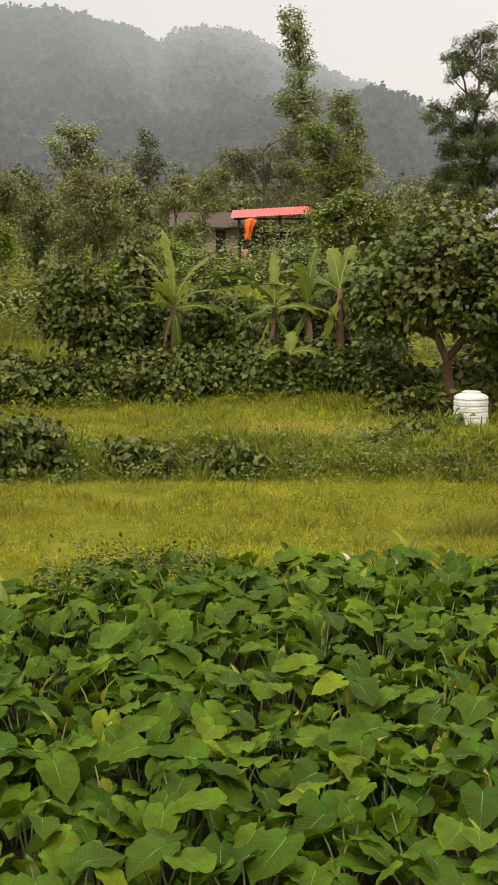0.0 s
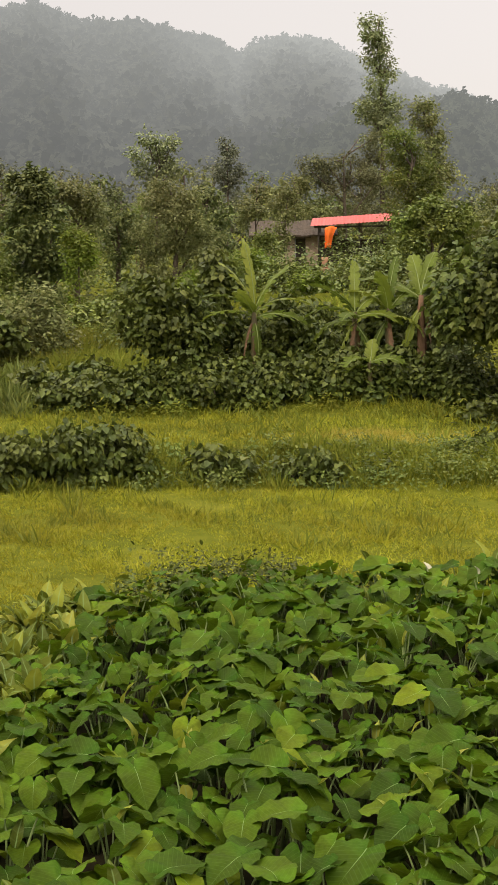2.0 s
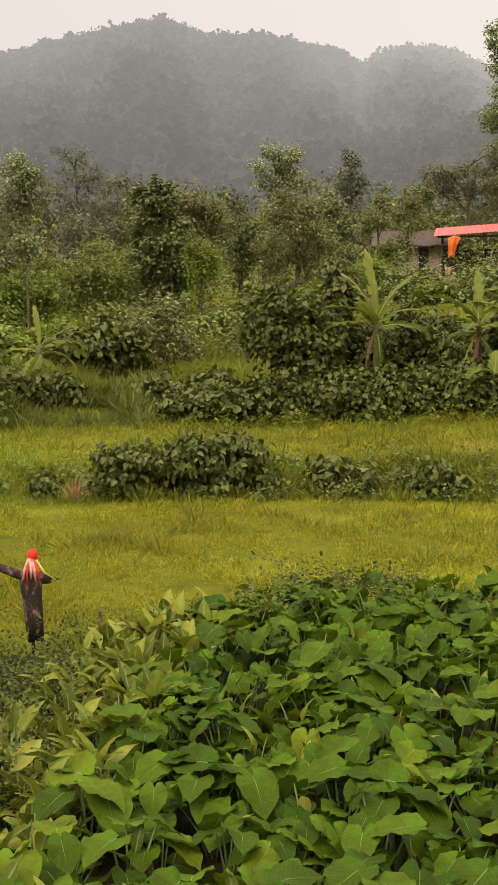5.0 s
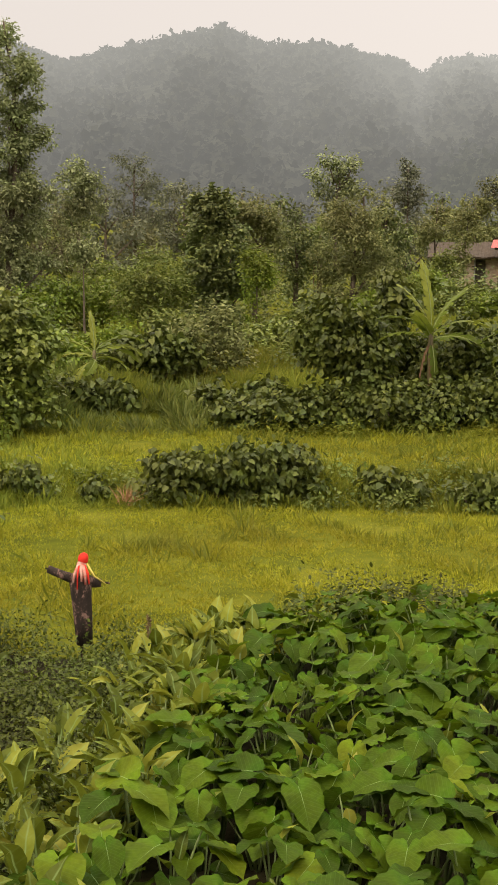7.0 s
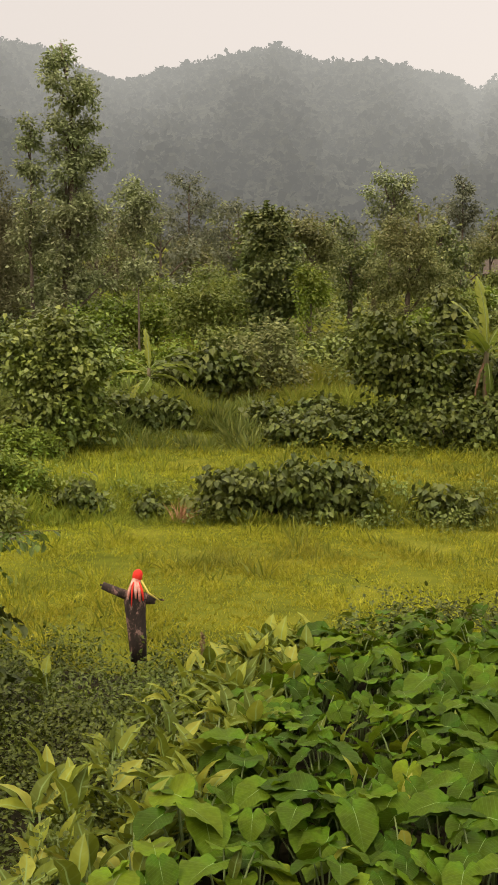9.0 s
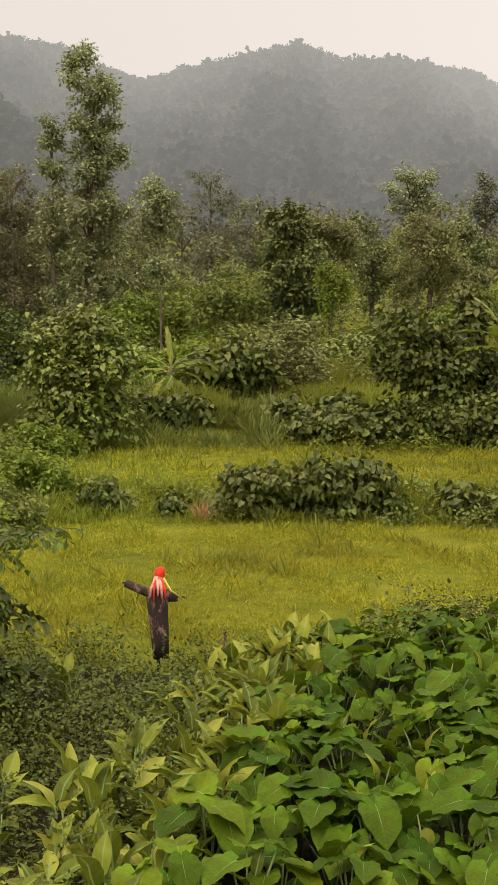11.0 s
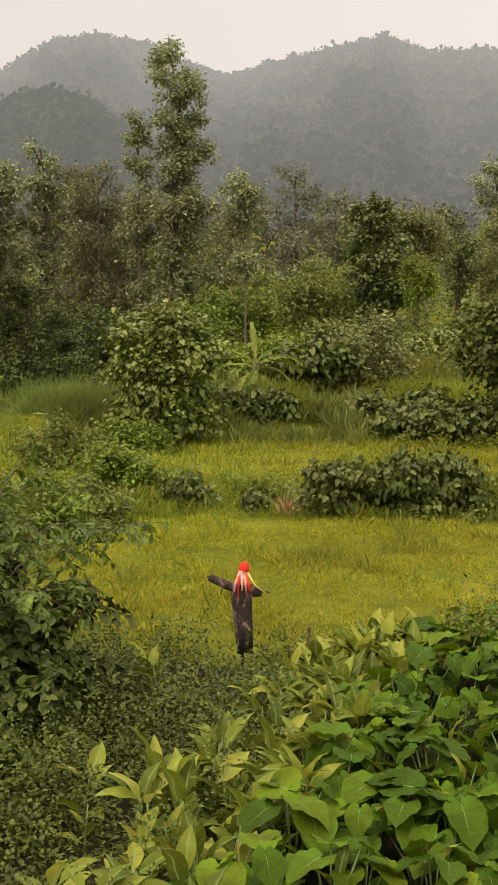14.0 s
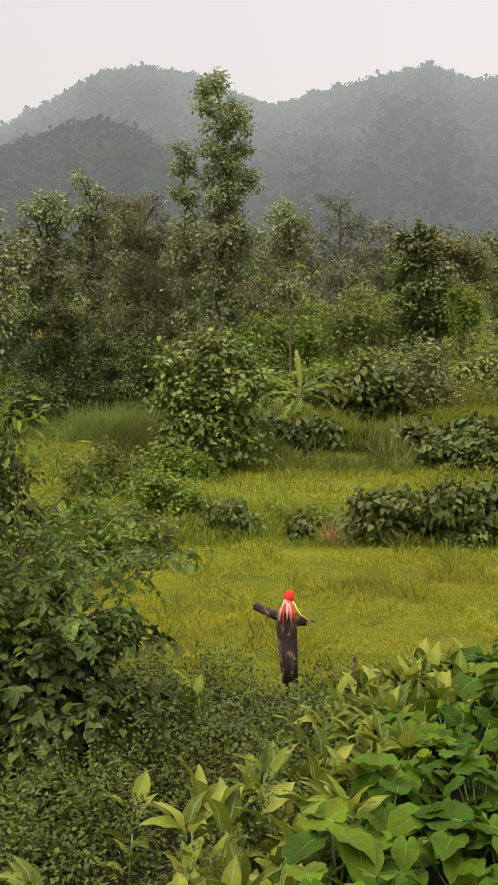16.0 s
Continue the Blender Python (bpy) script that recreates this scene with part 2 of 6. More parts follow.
M_GRASS = foliage("field_grass", [(0.0, (0.1478, 0.1759, 0.01616)), (0.4, (0.2365, 0.2558, 0.02346)), (0.8, (0.3429, 0.338, 0.03591)), (1.0, (0.473, 0.4399, 0.08977))], 0.55, 0.3, 0.8, gloss=0.12)
M_DRY = foliage("dry_grass", [(0.0, (0.2, 0.18, 0.03)), (0.5, (0.3, 0.26, 0.045)), (1.0, (0.42, 0.36, 0.1))], 0.6, 0.3, 0.8, gloss=0.1)
M_TALL = foliage("tall_grass", [(0.0, (0.0925, 0.1221, 0.0155)), (0.5, (0.1521, 0.1831, 0.02583)), (0.9, (0.2511, 0.2577, 0.03875)), (1.0, (0.4361, 0.3933, 0.1163))], 0.55, 0.3, 0.8, gloss=0.12)
M_BARK = surface("bark", [(0.2, (0.05, 0.04, 0.03)), (0.8, (0.17, 0.13, 0.1))], 5, 0.9, 0.6, stretch=(1, 1, 0.25))
M_BARK_RED = surface("red_bark", [(0.2, (0.06, 0.034, 0.022)), (0.8, (0.19, 0.105, 0.065))], 5, 0.9, 0.6, stretch=(1, 1, 0.25))
M_GROUND = surface("meadow_soil", [(0.25, (0.05544, 0.06577, 0.00735)), (0.5, (0.09576, 0.1061, 0.01155)), (0.75, (0.1512, 0.1485, 0.0189))], 0.5, 0.95, 0.5, spec=0.03)
# soil painted very dark, as the shade in gaps between plants
M_SOIL = surface("shade_dark_soil", [(0.25, (0.012, 0.011, 0.006)), (0.75, (0.04, 0.034, 0.018))], 2, 0.95, 0.5, spec=0.05)


# ---------------------------------------------------------------- mesh helpers
RNG = np.random.default_rng(11)


def np_mesh(name, verts, faces, mats, smooth=False, slots=None):
    me = bpy.data.meshes.new(name)
    me.from_pydata(verts if isinstance(verts, list) else verts.tolist(), [], faces if isinstance(faces, list) else faces.tolist())
    for m in (mats if isinstance(mats, (list, tuple)) else [mats]):
        me.materials.append(m)
    if slots is not None:
        me.polygons.foreach_set("material_index", slots)
    if smooth:
        me.polygons.foreach_set("use_smooth", [True] * len(me.polygons))
    me.update()
    return me


def thing(name, mesh=None, at=(0, 0, 0), rz=0.0, scale=1.0, **tags):
    ob = new(name, mesh)
    ob.matrix_basis = pose(*at, 0, 0, rz) @ Matrix.Scale(scale, 4)
    return tagged(ob, **tags)


def part(name, mesh, parent, m=None, label=""):
    ob = new(name, mesh)
    ob.parent = parent
    if m is not None:
        ob.matrix_basis = m
    return tagged(ob, label=label)


def xy(b, r):
    return -r * math.sin(radians(b)), r * math.cos(radians(b))


STEP_R = [0, 27.3, 28.8, 35.4, 37.8, 92, 150, 260, 900, 4000]
STEP_Z = [0, 0, 0.6, 0.75, 1.5, 5.5, 10.5, 22.0, 40.0, 40.0]


def land(x, y):
    """Height of the ground: a flat field, a low bank, a terrace, a second bank, then a long slope up to the hills."""
    x, y = np.asarray(x, float), np.asarray(y, float)
    r = np.hypot(x, y)
    wob = 0.5 * np.sin(x * 0.35 + 1.0) + 0.3 * np.sin(x * 0.9 + y * 0.2)
    z = np.interp(r + wob * np.clip((r - 15) / 10, 0, 1), STEP_R, STEP_Z)
    front = np.clip((y / np.maximum(r, 0.1) - 0.15) / 0.4, 0, 1)
    rough = 0.02 * np.sin(x * 2.1) * np.sin(y * 1.7) + 0.05 * np.sin(x * 0.7 + 2) * np.sin(y * 0.6)
    slope = np.clip((r - 37) / 10, 0, 1) * (0.18 * np.sin(x * 0.55 + y * 0.3) + 0.12 * np.sin(x * 1.2 - y * 0.8))
    return z * front * front * (3 - 2 * front) + rough + slope * front


def on_land(b, r, dz=0.0):
    x, y = xy(b, r)
    return x, y, float(land(x, y)) + dz


def norm(v):
    return v / np.maximum(np.linalg.norm(v, axis=-1, keepdims=True), 1e-9)


# leaf outlines: x across, y along the blade, z its hollow; quads and triangles
HEART = (np.array([(0, 0, 0), (0, 1, -.14), (-.27, -.12, .02), (-.46, .24, .07), (-.27, .68, 0), (.27, -.12, .02), (.46, .24, .07), (.27, .68, 0)]), [(0, 1, 4, 3, 2), (0, 5, 6, 7, 1)])
VINE = (np.array([(0, 0, 0), (0, 1, -.14), (-.3, -.1, .03), (-.44, .36, .06), (.3, -.1, .03), (.44, .36, .06)]), [(0, 1, 3, 2), (0, 4, 5, 1)])
OVAL = (np.array([(0, 0, 0), (-.25, .35, .05), (-.2, .7, .03), (0, 1, -.1), (.2, .7, .03), (.25, .35, .05)]), [(0, 3, 2, 1), (0, 5, 4, 3)])
LANCE = (np.array([(0, 0, 0), (-.16, .42, .04), (0, 1, -.08), (.16, .42, .04)]), [(0, 2, 1), (0, 3, 2)])
RHOMB = (np.array([(0, 0, 0), (-.3, .5, .05), (0, 1, -.08), (.3, .5, .05)]), [(0, 2, 1), (0, 3, 2)])
SPRAY = (np.array([(.1, 0, -.1), (-.45, .4, .06), (-.1, 1.0, -.1), (.45, .65, .05)]), [(0, 3, 2, 1)])
SEDGE = (np.array([(-.5, 0, 0), (.5, 0, 0), (.16, .55, .06), (0, 1, .28)]), [(0, 1, 2), (0, 2, 3)])
BLADE = (np.array([(-.5, 0, 0), (.5, 0, 0), (-.35, .55, .06), (.35, .55, .06), (0, 1, .28)]), [(0, 1, 3, 2), (2, 3, 4)])


def scatter(shape, pos, tip, nrm, size, width=1.0):
    """One leaf of that shape at each place, along tip, facing nrm: vertices and faces."""
    tv, tf = shape
    tip = norm(tip)
    side = norm(np.cross(tip, nrm))
    nrm = np.cross(side, tip)
    size = np.broadcast_to(np.asarray(size, float), (len(pos),))
    width = np.broadcast_to(np.asarray(width, float), (len(pos),))
    v = pos[:, None] + size[:, None, None] * (tv[None, :, :1] * width[:, None, None] * side[:, None] + tv[None, :, 1:2] * tip[:, None] + tv[None, :, 2:] * nrm[:, None])
    k = len(tv)
    faces = []
    for f in tf:
        faces.append((np.arange(len(pos))[:, None] * k + np.array(f)[None]).tolist())
    return v.reshape(-1, 3), [q for group in faces for q in group]


def clumped(lobes, rng, grain=0.42):
    """Breaks lobes up into many smaller clumps over a shrunken heart, so that a crown has tiers, hollows and shaded gaps."""
    out = []
    for x, y, z, rx, ry, rz in lobes:
        mean = (rx + ry + rz) / 3
        if mean < 0.34:
            out.append((x, y, z, rx, ry, rz))
            continue
        out.append((x, y, z, rx * 0.62, ry * 0.62, rz * 0.62))
        g = min(grain, 0.3 + 0.12 / mean)
        for _ in range(int(1.7 / (g * g))):
            d = rng.normal(size=3)
            d /= np.linalg.norm(d)
            s = g * mean * rng.uniform(0.6, 1.15)
            k = rng.uniform(0.66, 0.95)
            out.append((x + d[0] * rx * k, y + d[1] * ry * k, z + d[2] * rz * k, s * rng.uniform(0.9, 1.25), s, s * rng.uniform(0.55, 0.9)))
    return out


def leaf_cloud(name, mat, shape, lobes, count, size, droop=0.5, spray=5, shaggy=0.18, rng=RNG, smooth=False, inner=0.35, face=0.3, cull=0.62, spread=0.75, rosette=0.0):
    """A crown: sprays of leaves over uneven lobes (x, y, z, rx, ry, rz), with gaps, drooping tips and a filled heart."""
    lobes = np.array(lobes, float)
    area = (lobes[:, 3] * lobes[:, 4] + lobes[:, 3] * lobes[:, 5] + lobes[:, 4] * lobes[:, 5])
    n_spray = max(1, count // spray)
    which = rng.choice(len(lobes), n_spray, p=area / area.sum())
    d = norm(rng.normal(size=(n_spray, 3)))
    L = lobes[which]
    bumps = 1 + shaggy * (np.sin(d[:, 0] * 7 + which * 1.7) * np.sin(d[:, 1] * 6 + which) + np.sin(d[:, 2] * 9 + which * 2.3)) * 0.7 + rng.normal(size=n_spray) * shaggy * 0.35
    depth = np.where(rng.random(n_spray) < inner, rng.uniform(0.45, 0.85, n_spray), 1.0)
    c = L[:, :3] + d * L[:, 3:6] * (bumps * depth)[:, None]
    # leave out what lies deep inside another lobe
    keep = np.ones(n_spray, bool)
    for i in range(len(lobes) if cull else 0):
        q = np.linalg.norm((c - lobes[i, :3]) / lobes[i, 3:6], axis=1)
        keep &= (q > cull) | (which == i)
    c, d = c[keep], norm(d[keep] / L[keep][:, 3:6])
    pos = np.repeat(c, spray, 0) + rng.normal(size=(len(c) * spray, 3)) * size * spread
    out = np.repeat(d, spray, 0)
    tip = out * np.array([0.8, 0.8, 0.3]) + rng.normal(size=pos.shape) * np.array([0.7, 0.7, 0.35]) + np.array([0, 0, -(0.4 + 0.7 * face) * droop])
    tip += (pos - np.repeat(c, spray, 0)) / (size * spread) * rosette
    nrm = out * (0.2 + 1.1 * face) + rng.normal(size=pos.shape) * 0.35 + np.array([0, 0, 1.15 - 0.8 * face])
    v, f = scatter(shape, pos, tip, nrm, size * rng.uniform(0.6, 1.25, len(pos)))
    return np_mesh(name, v, f, mat, smooth)


def tube(points, radii, sides=8):
    """Tapered tube along points: vertices and quads."""
    pts = np.array(points, float)
    verts, faces = [], []
    for i, (p, r) in enumerate(zip(pts, radii)):
        t = norm(pts[min(i + 1, len(pts) - 1)] - pts[max(i - 1, 0)])
        a = norm(np.cross(t, (0.3, 0.9, 0.1)))
        b = np.cross(t, a)
        for k in range(sides):
            w = 2 * math.pi * k / sides
            verts.append(tuple(p + r * (math.cos(w) * a + math.sin(w) * b)))
    for i in range(len(pts) - 1):
        for k in range(sides):
            faces.append((i * sides + k, i * sides + (k + 1) % sides, (i + 1) * sides + (k + 1) % sides, (i + 1) * sides + k))
    faces.append(tuple(range(sides))[::-1])
    faces.append(tuple((len(pts) - 1) * sides + k for k in range(sides)))
    return verts, faces


def tube_mesh(name, points, radii, mat, sides=8):
    v, f = tube(points, radii, sides)
    return np_mesh(name, v, f, mat, True)


# ---------------------------------------------------------------- ground
def build_ground():
    rr = np.concatenate([[0.5], np.arange(2, 26, 0.8), np.arange(26, 40, 0.35), np.arange(40, 100, 1.2), [105, 115, 130, 150, 180, 220, 260, 400, 700, 1200, 2200, 3900]])
    fine = np.arange(-20, 42, 0.75)
    bb = np.concatenate([fine, np.arange(45, 338, 6)])
    x = -np.outer(rr, np.sin(np.radians(bb)))
    y = np.outer(rr, np.cos(np.radians(bb)))
    z = land(x, y)
    verts = np.stack([x, y, z], -1).reshape(-1, 3)
    n = len(bb)
    faces = []
    for i in range(len(rr) - 1):
        for k in range(n):
            faces.append((i * n + k, (i + 1) * n + k, (i + 1) * n + (k + 1) % n, i * n + (k + 1) % n))
    faces.append(tuple(range(n)))
    tagged(new("ground", np_mesh("ground", verts, faces, M_GROUND, True)), "yellow-green grassy field rising in low terraces", "ground", kind="structure")


build_ground()


def hill(name, label, bearings, heights, r_foot, r_top, z_foot, mat, crown, count, seed):
    """A wooded hill: folded slopes up to an uneven ridge, closely covered with tree crowns."""
    rng = np.random.default_rng(seed)

    def spot(b, s):
        far = np.interp(b, [-20, 1, 9, 40], [1.38, 1.34, 1.0, 1.0])
        top, rad, t = 4.5 + (np.interp(b, bearings, heights) - 4.5) * far, np.radians(b), np.clip(s, 0, 1)
        fold = 0.10 * np.sin(rad * 23 + s * 3 + seed) + 0.06 * np.sin(rad * 57 - s * 5) + 0.03 * np.sin(rad * 120 + s * 9)
        r = r_foot + (r_top * far - r_foot) * s * (1 + fold * (1 - t))
        return -r * np.sin(rad), r * np.cos(rad), z_foot + (top - z_foot) * t ** 1.1 - np.clip(s - 1, 0, 1) * 220

    bs, ss = np.linspace(-17, 39, 150), np.concatenate([np.linspace(0, 1, 40), [1.06]])
    B, S = np.meshgrid(bs, ss)
    x, y, z = spot(B, S)
    n = len(bs)
    idx = np.arange(len(ss) * n).reshape(len(ss), n)
    faces = np.stack([idx[:-1, :-1], idx[:-1, 1:], idx[1:, 1:], idx[1:, :-1]], -1).reshape(-1, 4)
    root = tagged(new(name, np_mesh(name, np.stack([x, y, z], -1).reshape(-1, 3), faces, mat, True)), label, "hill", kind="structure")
    # crowns over the slope, and smaller ones that stand up along the skyline
    s = np.concatenate([rng.random(count) ** 0.8, rng.uniform(0.985, 1.0, count // 2)])
    b = rng.uniform(-13.5, 35.5, len(s))
    px, py, pz = spot(b, s)
    sz = crown * rng.uniform(0.45, 1.3, len(s))
    sz[count:] *= rng.uniform(0.2, 0.62, len(s) - count)
    # each crown is a tuft of leafy sprays over an uneven dome
    per = 16
    d = norm(rng.normal(size=(len(s), per, 3)) * np.array([1, 1, 0.8]) + np.array([0, 0, 0.35]))
    squash = np.stack([rng.uniform(0.9, 1.35, len(s)), np.ones(len(s)), rng.uniform(0.65, 1.1, len(s))], -1)
    pos = np.stack([px, py, pz], -1)[:, None] + d * (sz[:, None] * squash)[:, None] * rng.uniform(0.55, 1.0, (len(s), per, 1))
    tip = d + rng.normal(size=d.shape) * 0.6
    v, faces = scatter(SPRAY, pos.reshape(-1, 3), tip.reshape(-1, 3), (d + np.array([0, 0, 0.5])).reshape(-1, 3), np.repeat(sz * 0.78, per) * rng.uniform(0.6, 1.2, len(s) * per))
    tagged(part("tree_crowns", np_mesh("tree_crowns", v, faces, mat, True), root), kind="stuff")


# the haze glows from the slopes' own surface, stronger with distance
M_FAR_HAZED = painted_haze_backdrop("far_hill_painted_haze", (0.0125, 0.0135, 0.0095), (0.93, 1.0, 1.02), (250, 0.115), (1110, 0.485))
M_MIDHILL_HAZED = painted_haze_backdrop("near_hill_painted_haze", (0.015, 0.017, 0.011), (0.92, 1.0, 1.0), (150, 0.12), (560, 0.215))
RIDGE_B = [-24, -14, -10, -7.8, -6.3, -4.7, -3.2, -1.6, 0, 2.2, 3.6, 4.1, 5, 7, 9, 11, 13.2, 15, 17.5, 20.5, 22, 24, 26.2, 28.2, 30, 32.7, 36, 46]
RIDGE_Z = [67, 92, 102, 113, 122, 127, 137, 144, 158, 161, 157, 150, 159, 165, 170, 169, 180, 175, 167, 156, 163, 177, 181, 177, 162, 141, 117, 87]
SPUR_B = [-24, -12, -8.6, -7.4, -5.7, -4.4, -1.1, 1.2, 3, 5, 8, 11, 14, 18, 21.5, 24, 26.2, 28.1, 30, 32.6, 36, 46]
SPUR_Z = [45, 46, 52, 60, 64, 60, 61, 59, 54, 43, 28, 24, 24, 26, 40, 58, 70, 76, 73, 67, 58, 50]
hill("far_hill", "blue-grey wooded ridge with haze painted on as glow", RIDGE_B, RIDGE_Z, 230, 800, 8, M_FAR_HAZED, 4.0, 4300, 3)
hill("near_hill", "dark wooded lower hill with haze painted on as glow", SPUR_B, SPUR_Z, 150, 400, 6, M_MIDHILL_HAZED, 2.7, 2600, 4)


# ---------------------------------------------------------------- grass
def grass(name, label, count, r0, r1, b0, b1, height, width, mat, seed, keep=None, clump=0, lean=0.35):
    rng = np.random.default_rng(seed)
    if clump:
        n = count // clump
        r, b = np.sqrt(rng.uniform(r0 * r0, r1 * r1, n)), rng.uniform(b0, b1, n)
        h = rng.uniform(0.6, 1.3, n)
        r, b, h = np.repeat(r, clump), np.repeat(b, clump), np.repeat(h, clump)
        spread = rng.normal(size=(n * clump, 2)) * (0.12 if clump > 8 else 0.05)
    else:
        r, b = np.sqrt(rng.uniform(r0 * r0, r1 * r1, count)), rng.uniform(b0, b1, count)
        h, spread = np.ones(count), np.zeros((count, 2))
    x, y = -r * np.sin(np.radians(b)) + spread[:, 0], r * np.cos(np.radians(b)) + spread[:, 1]
    if keep is not None:
        ok = keep(x, y, rng)
        x, y, h, spread = x[ok], y[ok], h[ok], spread[ok]
    pos = np.stack([x, y, land(x, y) - 0.02], -1)
    # taller and shorter swathes
    swathe = 0.75 + 0.3 * np.sin(x * 1.1 + np.sin(y * 0.7) * 2) * np.sin(y * 0.9 + 1) + 0.2 * np.sin(x * 3.1 + y * 2.3)
    tip = rng.normal(size=pos.shape) * lean + np.array([0, 0, 1.0])
    tip[:, :2] += spread * 4
    tip[:, 2] = np.abs(tip[:, 2]) + 0.3
    nrm = rng.normal(size=pos.shape) * np.array([1, 1, 0.2])
    size = height * h * swathe * rng.uniform(0.5, 1.35, len(pos))
    v, f = scatter(SEDGE, pos, tip, nrm, size, width / size)
    tagged(new(name, np_mesh(name, v, f, mat)), label, "grass", kind="stuff")


def bearing(x, y):
    return np.degrees(np.arctan2(-x, y))


def off_bed(x, y, rng):
    """Grass grows behind the taro, the turmeric and the weeds."""
    r, b = np.hypot(x, y), bearing(x, y)
    edge = np.interp(b, [-16, -5, 7, 10, 13, 16, 24, 27, 36], [17.2, 17.4, 16.9, 15.6, 14.9, 15.2, 15.9, 17.5, 19])
    return r > edge


grass("field_grass", "short yellow-green meadow grass", 135000, 15, 27.6, -15, 37, 0.145, 0.023, M_GRASS, 21, off_bed, 7, 1.05)
grass("field_tufts", "taller grass tufts standing in the meadow", 5000, 16, 28, -15, 37, 0.32, 0.012, M_TALL, 22, off_bed, 14)
grass("terrace_grass", "grass on the low terrace", 56000, 28, 36.5, -15, 37, 0.19, 0.028, M_GRASS, 23, None, 7, 1.0)
grass("terrace_tufts", "darker taller grass over the terrace", 16000, 28.4, 36.5, -15, 37, 0.34, 0.02, M_TALL, 27, None, 10, 0.6)
grass("bank_grass", "rough grass along the low bank", 26000, 26.9, 29.2, -15, 37, 0.36, 0.013, M_TALL, 24, None, 12, 0.5)
grass("slope_grass", "rough grass on the rising slope", 44000, 37.5, 66, -15, 37, 0.5, 0.022, M_TALL, 25, None, 10, 0.5)
grass("tall_grass", "tall arching grass clumps at the foot of the slope", 15000, 35.3, 43, 14, 28, 0.55, 0.014, M_SLOPE, 26, None, 24, 0.5)


def tuft(name, label, b, r, spread, count, height, mat, seed, lean=0.9):
    rng = np.random.default_rng(seed)
    cx, cy = xy(b, r)
    pos = np.stack([cx + rng.normal(size=count) * spread, cy + rng.normal(size=count) * spread * 0.45, np.zeros(count)], -1)
    pos[:, 2] = land(pos[:, 0], pos[:, 1])
    tip = rng.normal(size=pos.shape) * lean + np.array([0.3, 0, 0.9])
    tip[:, 2] = np.abs(tip[:, 2])
    size = height * rng.uniform(0.5, 1.3, count)
    v, f = scatter(BLADE, pos, tip, rng.normal(size=pos.shape), size, 0.016 / size)
    tagged(new(name, np_mesh(name, v, f, mat)), label, "grass", kind="stuff")


tuft("flattened_grass", "darker flattened grass tuft in the meadow", 15.8, 22.6, 0.5, 300, 0.4, M_TALL, 501)
tuft("flattened_grass", "darker flattened grass tuft in the meadow", 12.5, 23.4, 0.6, 160, 0.28, M_TALL, 502)
tuft("dry_grass_patch", "pale yellow dry grass patch on the terrace", -3.2, 30.4, 1.1, 1500, 0.22, M_DRY, 504)
tuft("dry_grass_patch", "pale yellow dry grass patch on the terrace", -1.2, 31.2, 1.0, 1100, 0.22, M_DRY, 507)
tuft("dry_grass_patch", "pale yellow dry grass patch on the terrace", -5.4, 30.6, 0.9, 900, 0.22, M_DRY, 508)
tuft("dry_grass_patch", "pale yellow dry grass patch on the slope", 9.3, 47, 1.6, 1500, 0.4, M_DRY, 505)
tuft("dry_grass_patch", "pale yellow dry grass patch on the slope", 14.7, 44, 1.3, 1200, 0.35, M_DRY, 506)
tuft("tall_grass_clump", "tall soft green grass clump beside the round bush", 26.6, 37.5, 1.0, 3400, 1.1, M_SLOPE, 509, 0.6)
tuft("tall_grass_clump", "tall soft green grass clump before the thicket", 28.6, 38.0, 1.0, 2400, 1.0, M_SLOPE, 510, 0.6)
tuft("tall_grass_clump", "soft grass clump on the slope", 18.6, 38.4, 0.7, 1800, 1.0, M_TALL, 511, 0.35)
tuft("tall_grass_clump", "soft grass clump on the slope", 10.3, 46.0, 1.6, 3600, 0.8, M_TALL, 512, 0.4)
tuft("tall_grass_clump", "soft grass clump on the slope", 12.0, 41.5, 1.6, 3000, 0.6, M_TALL, 513, 0.4)
tuft("flattened_grass", "darker grass tuft at the meadow's edge", -11.2, 21.8, 0.4, 700, 0.5, M_TALL, 503)


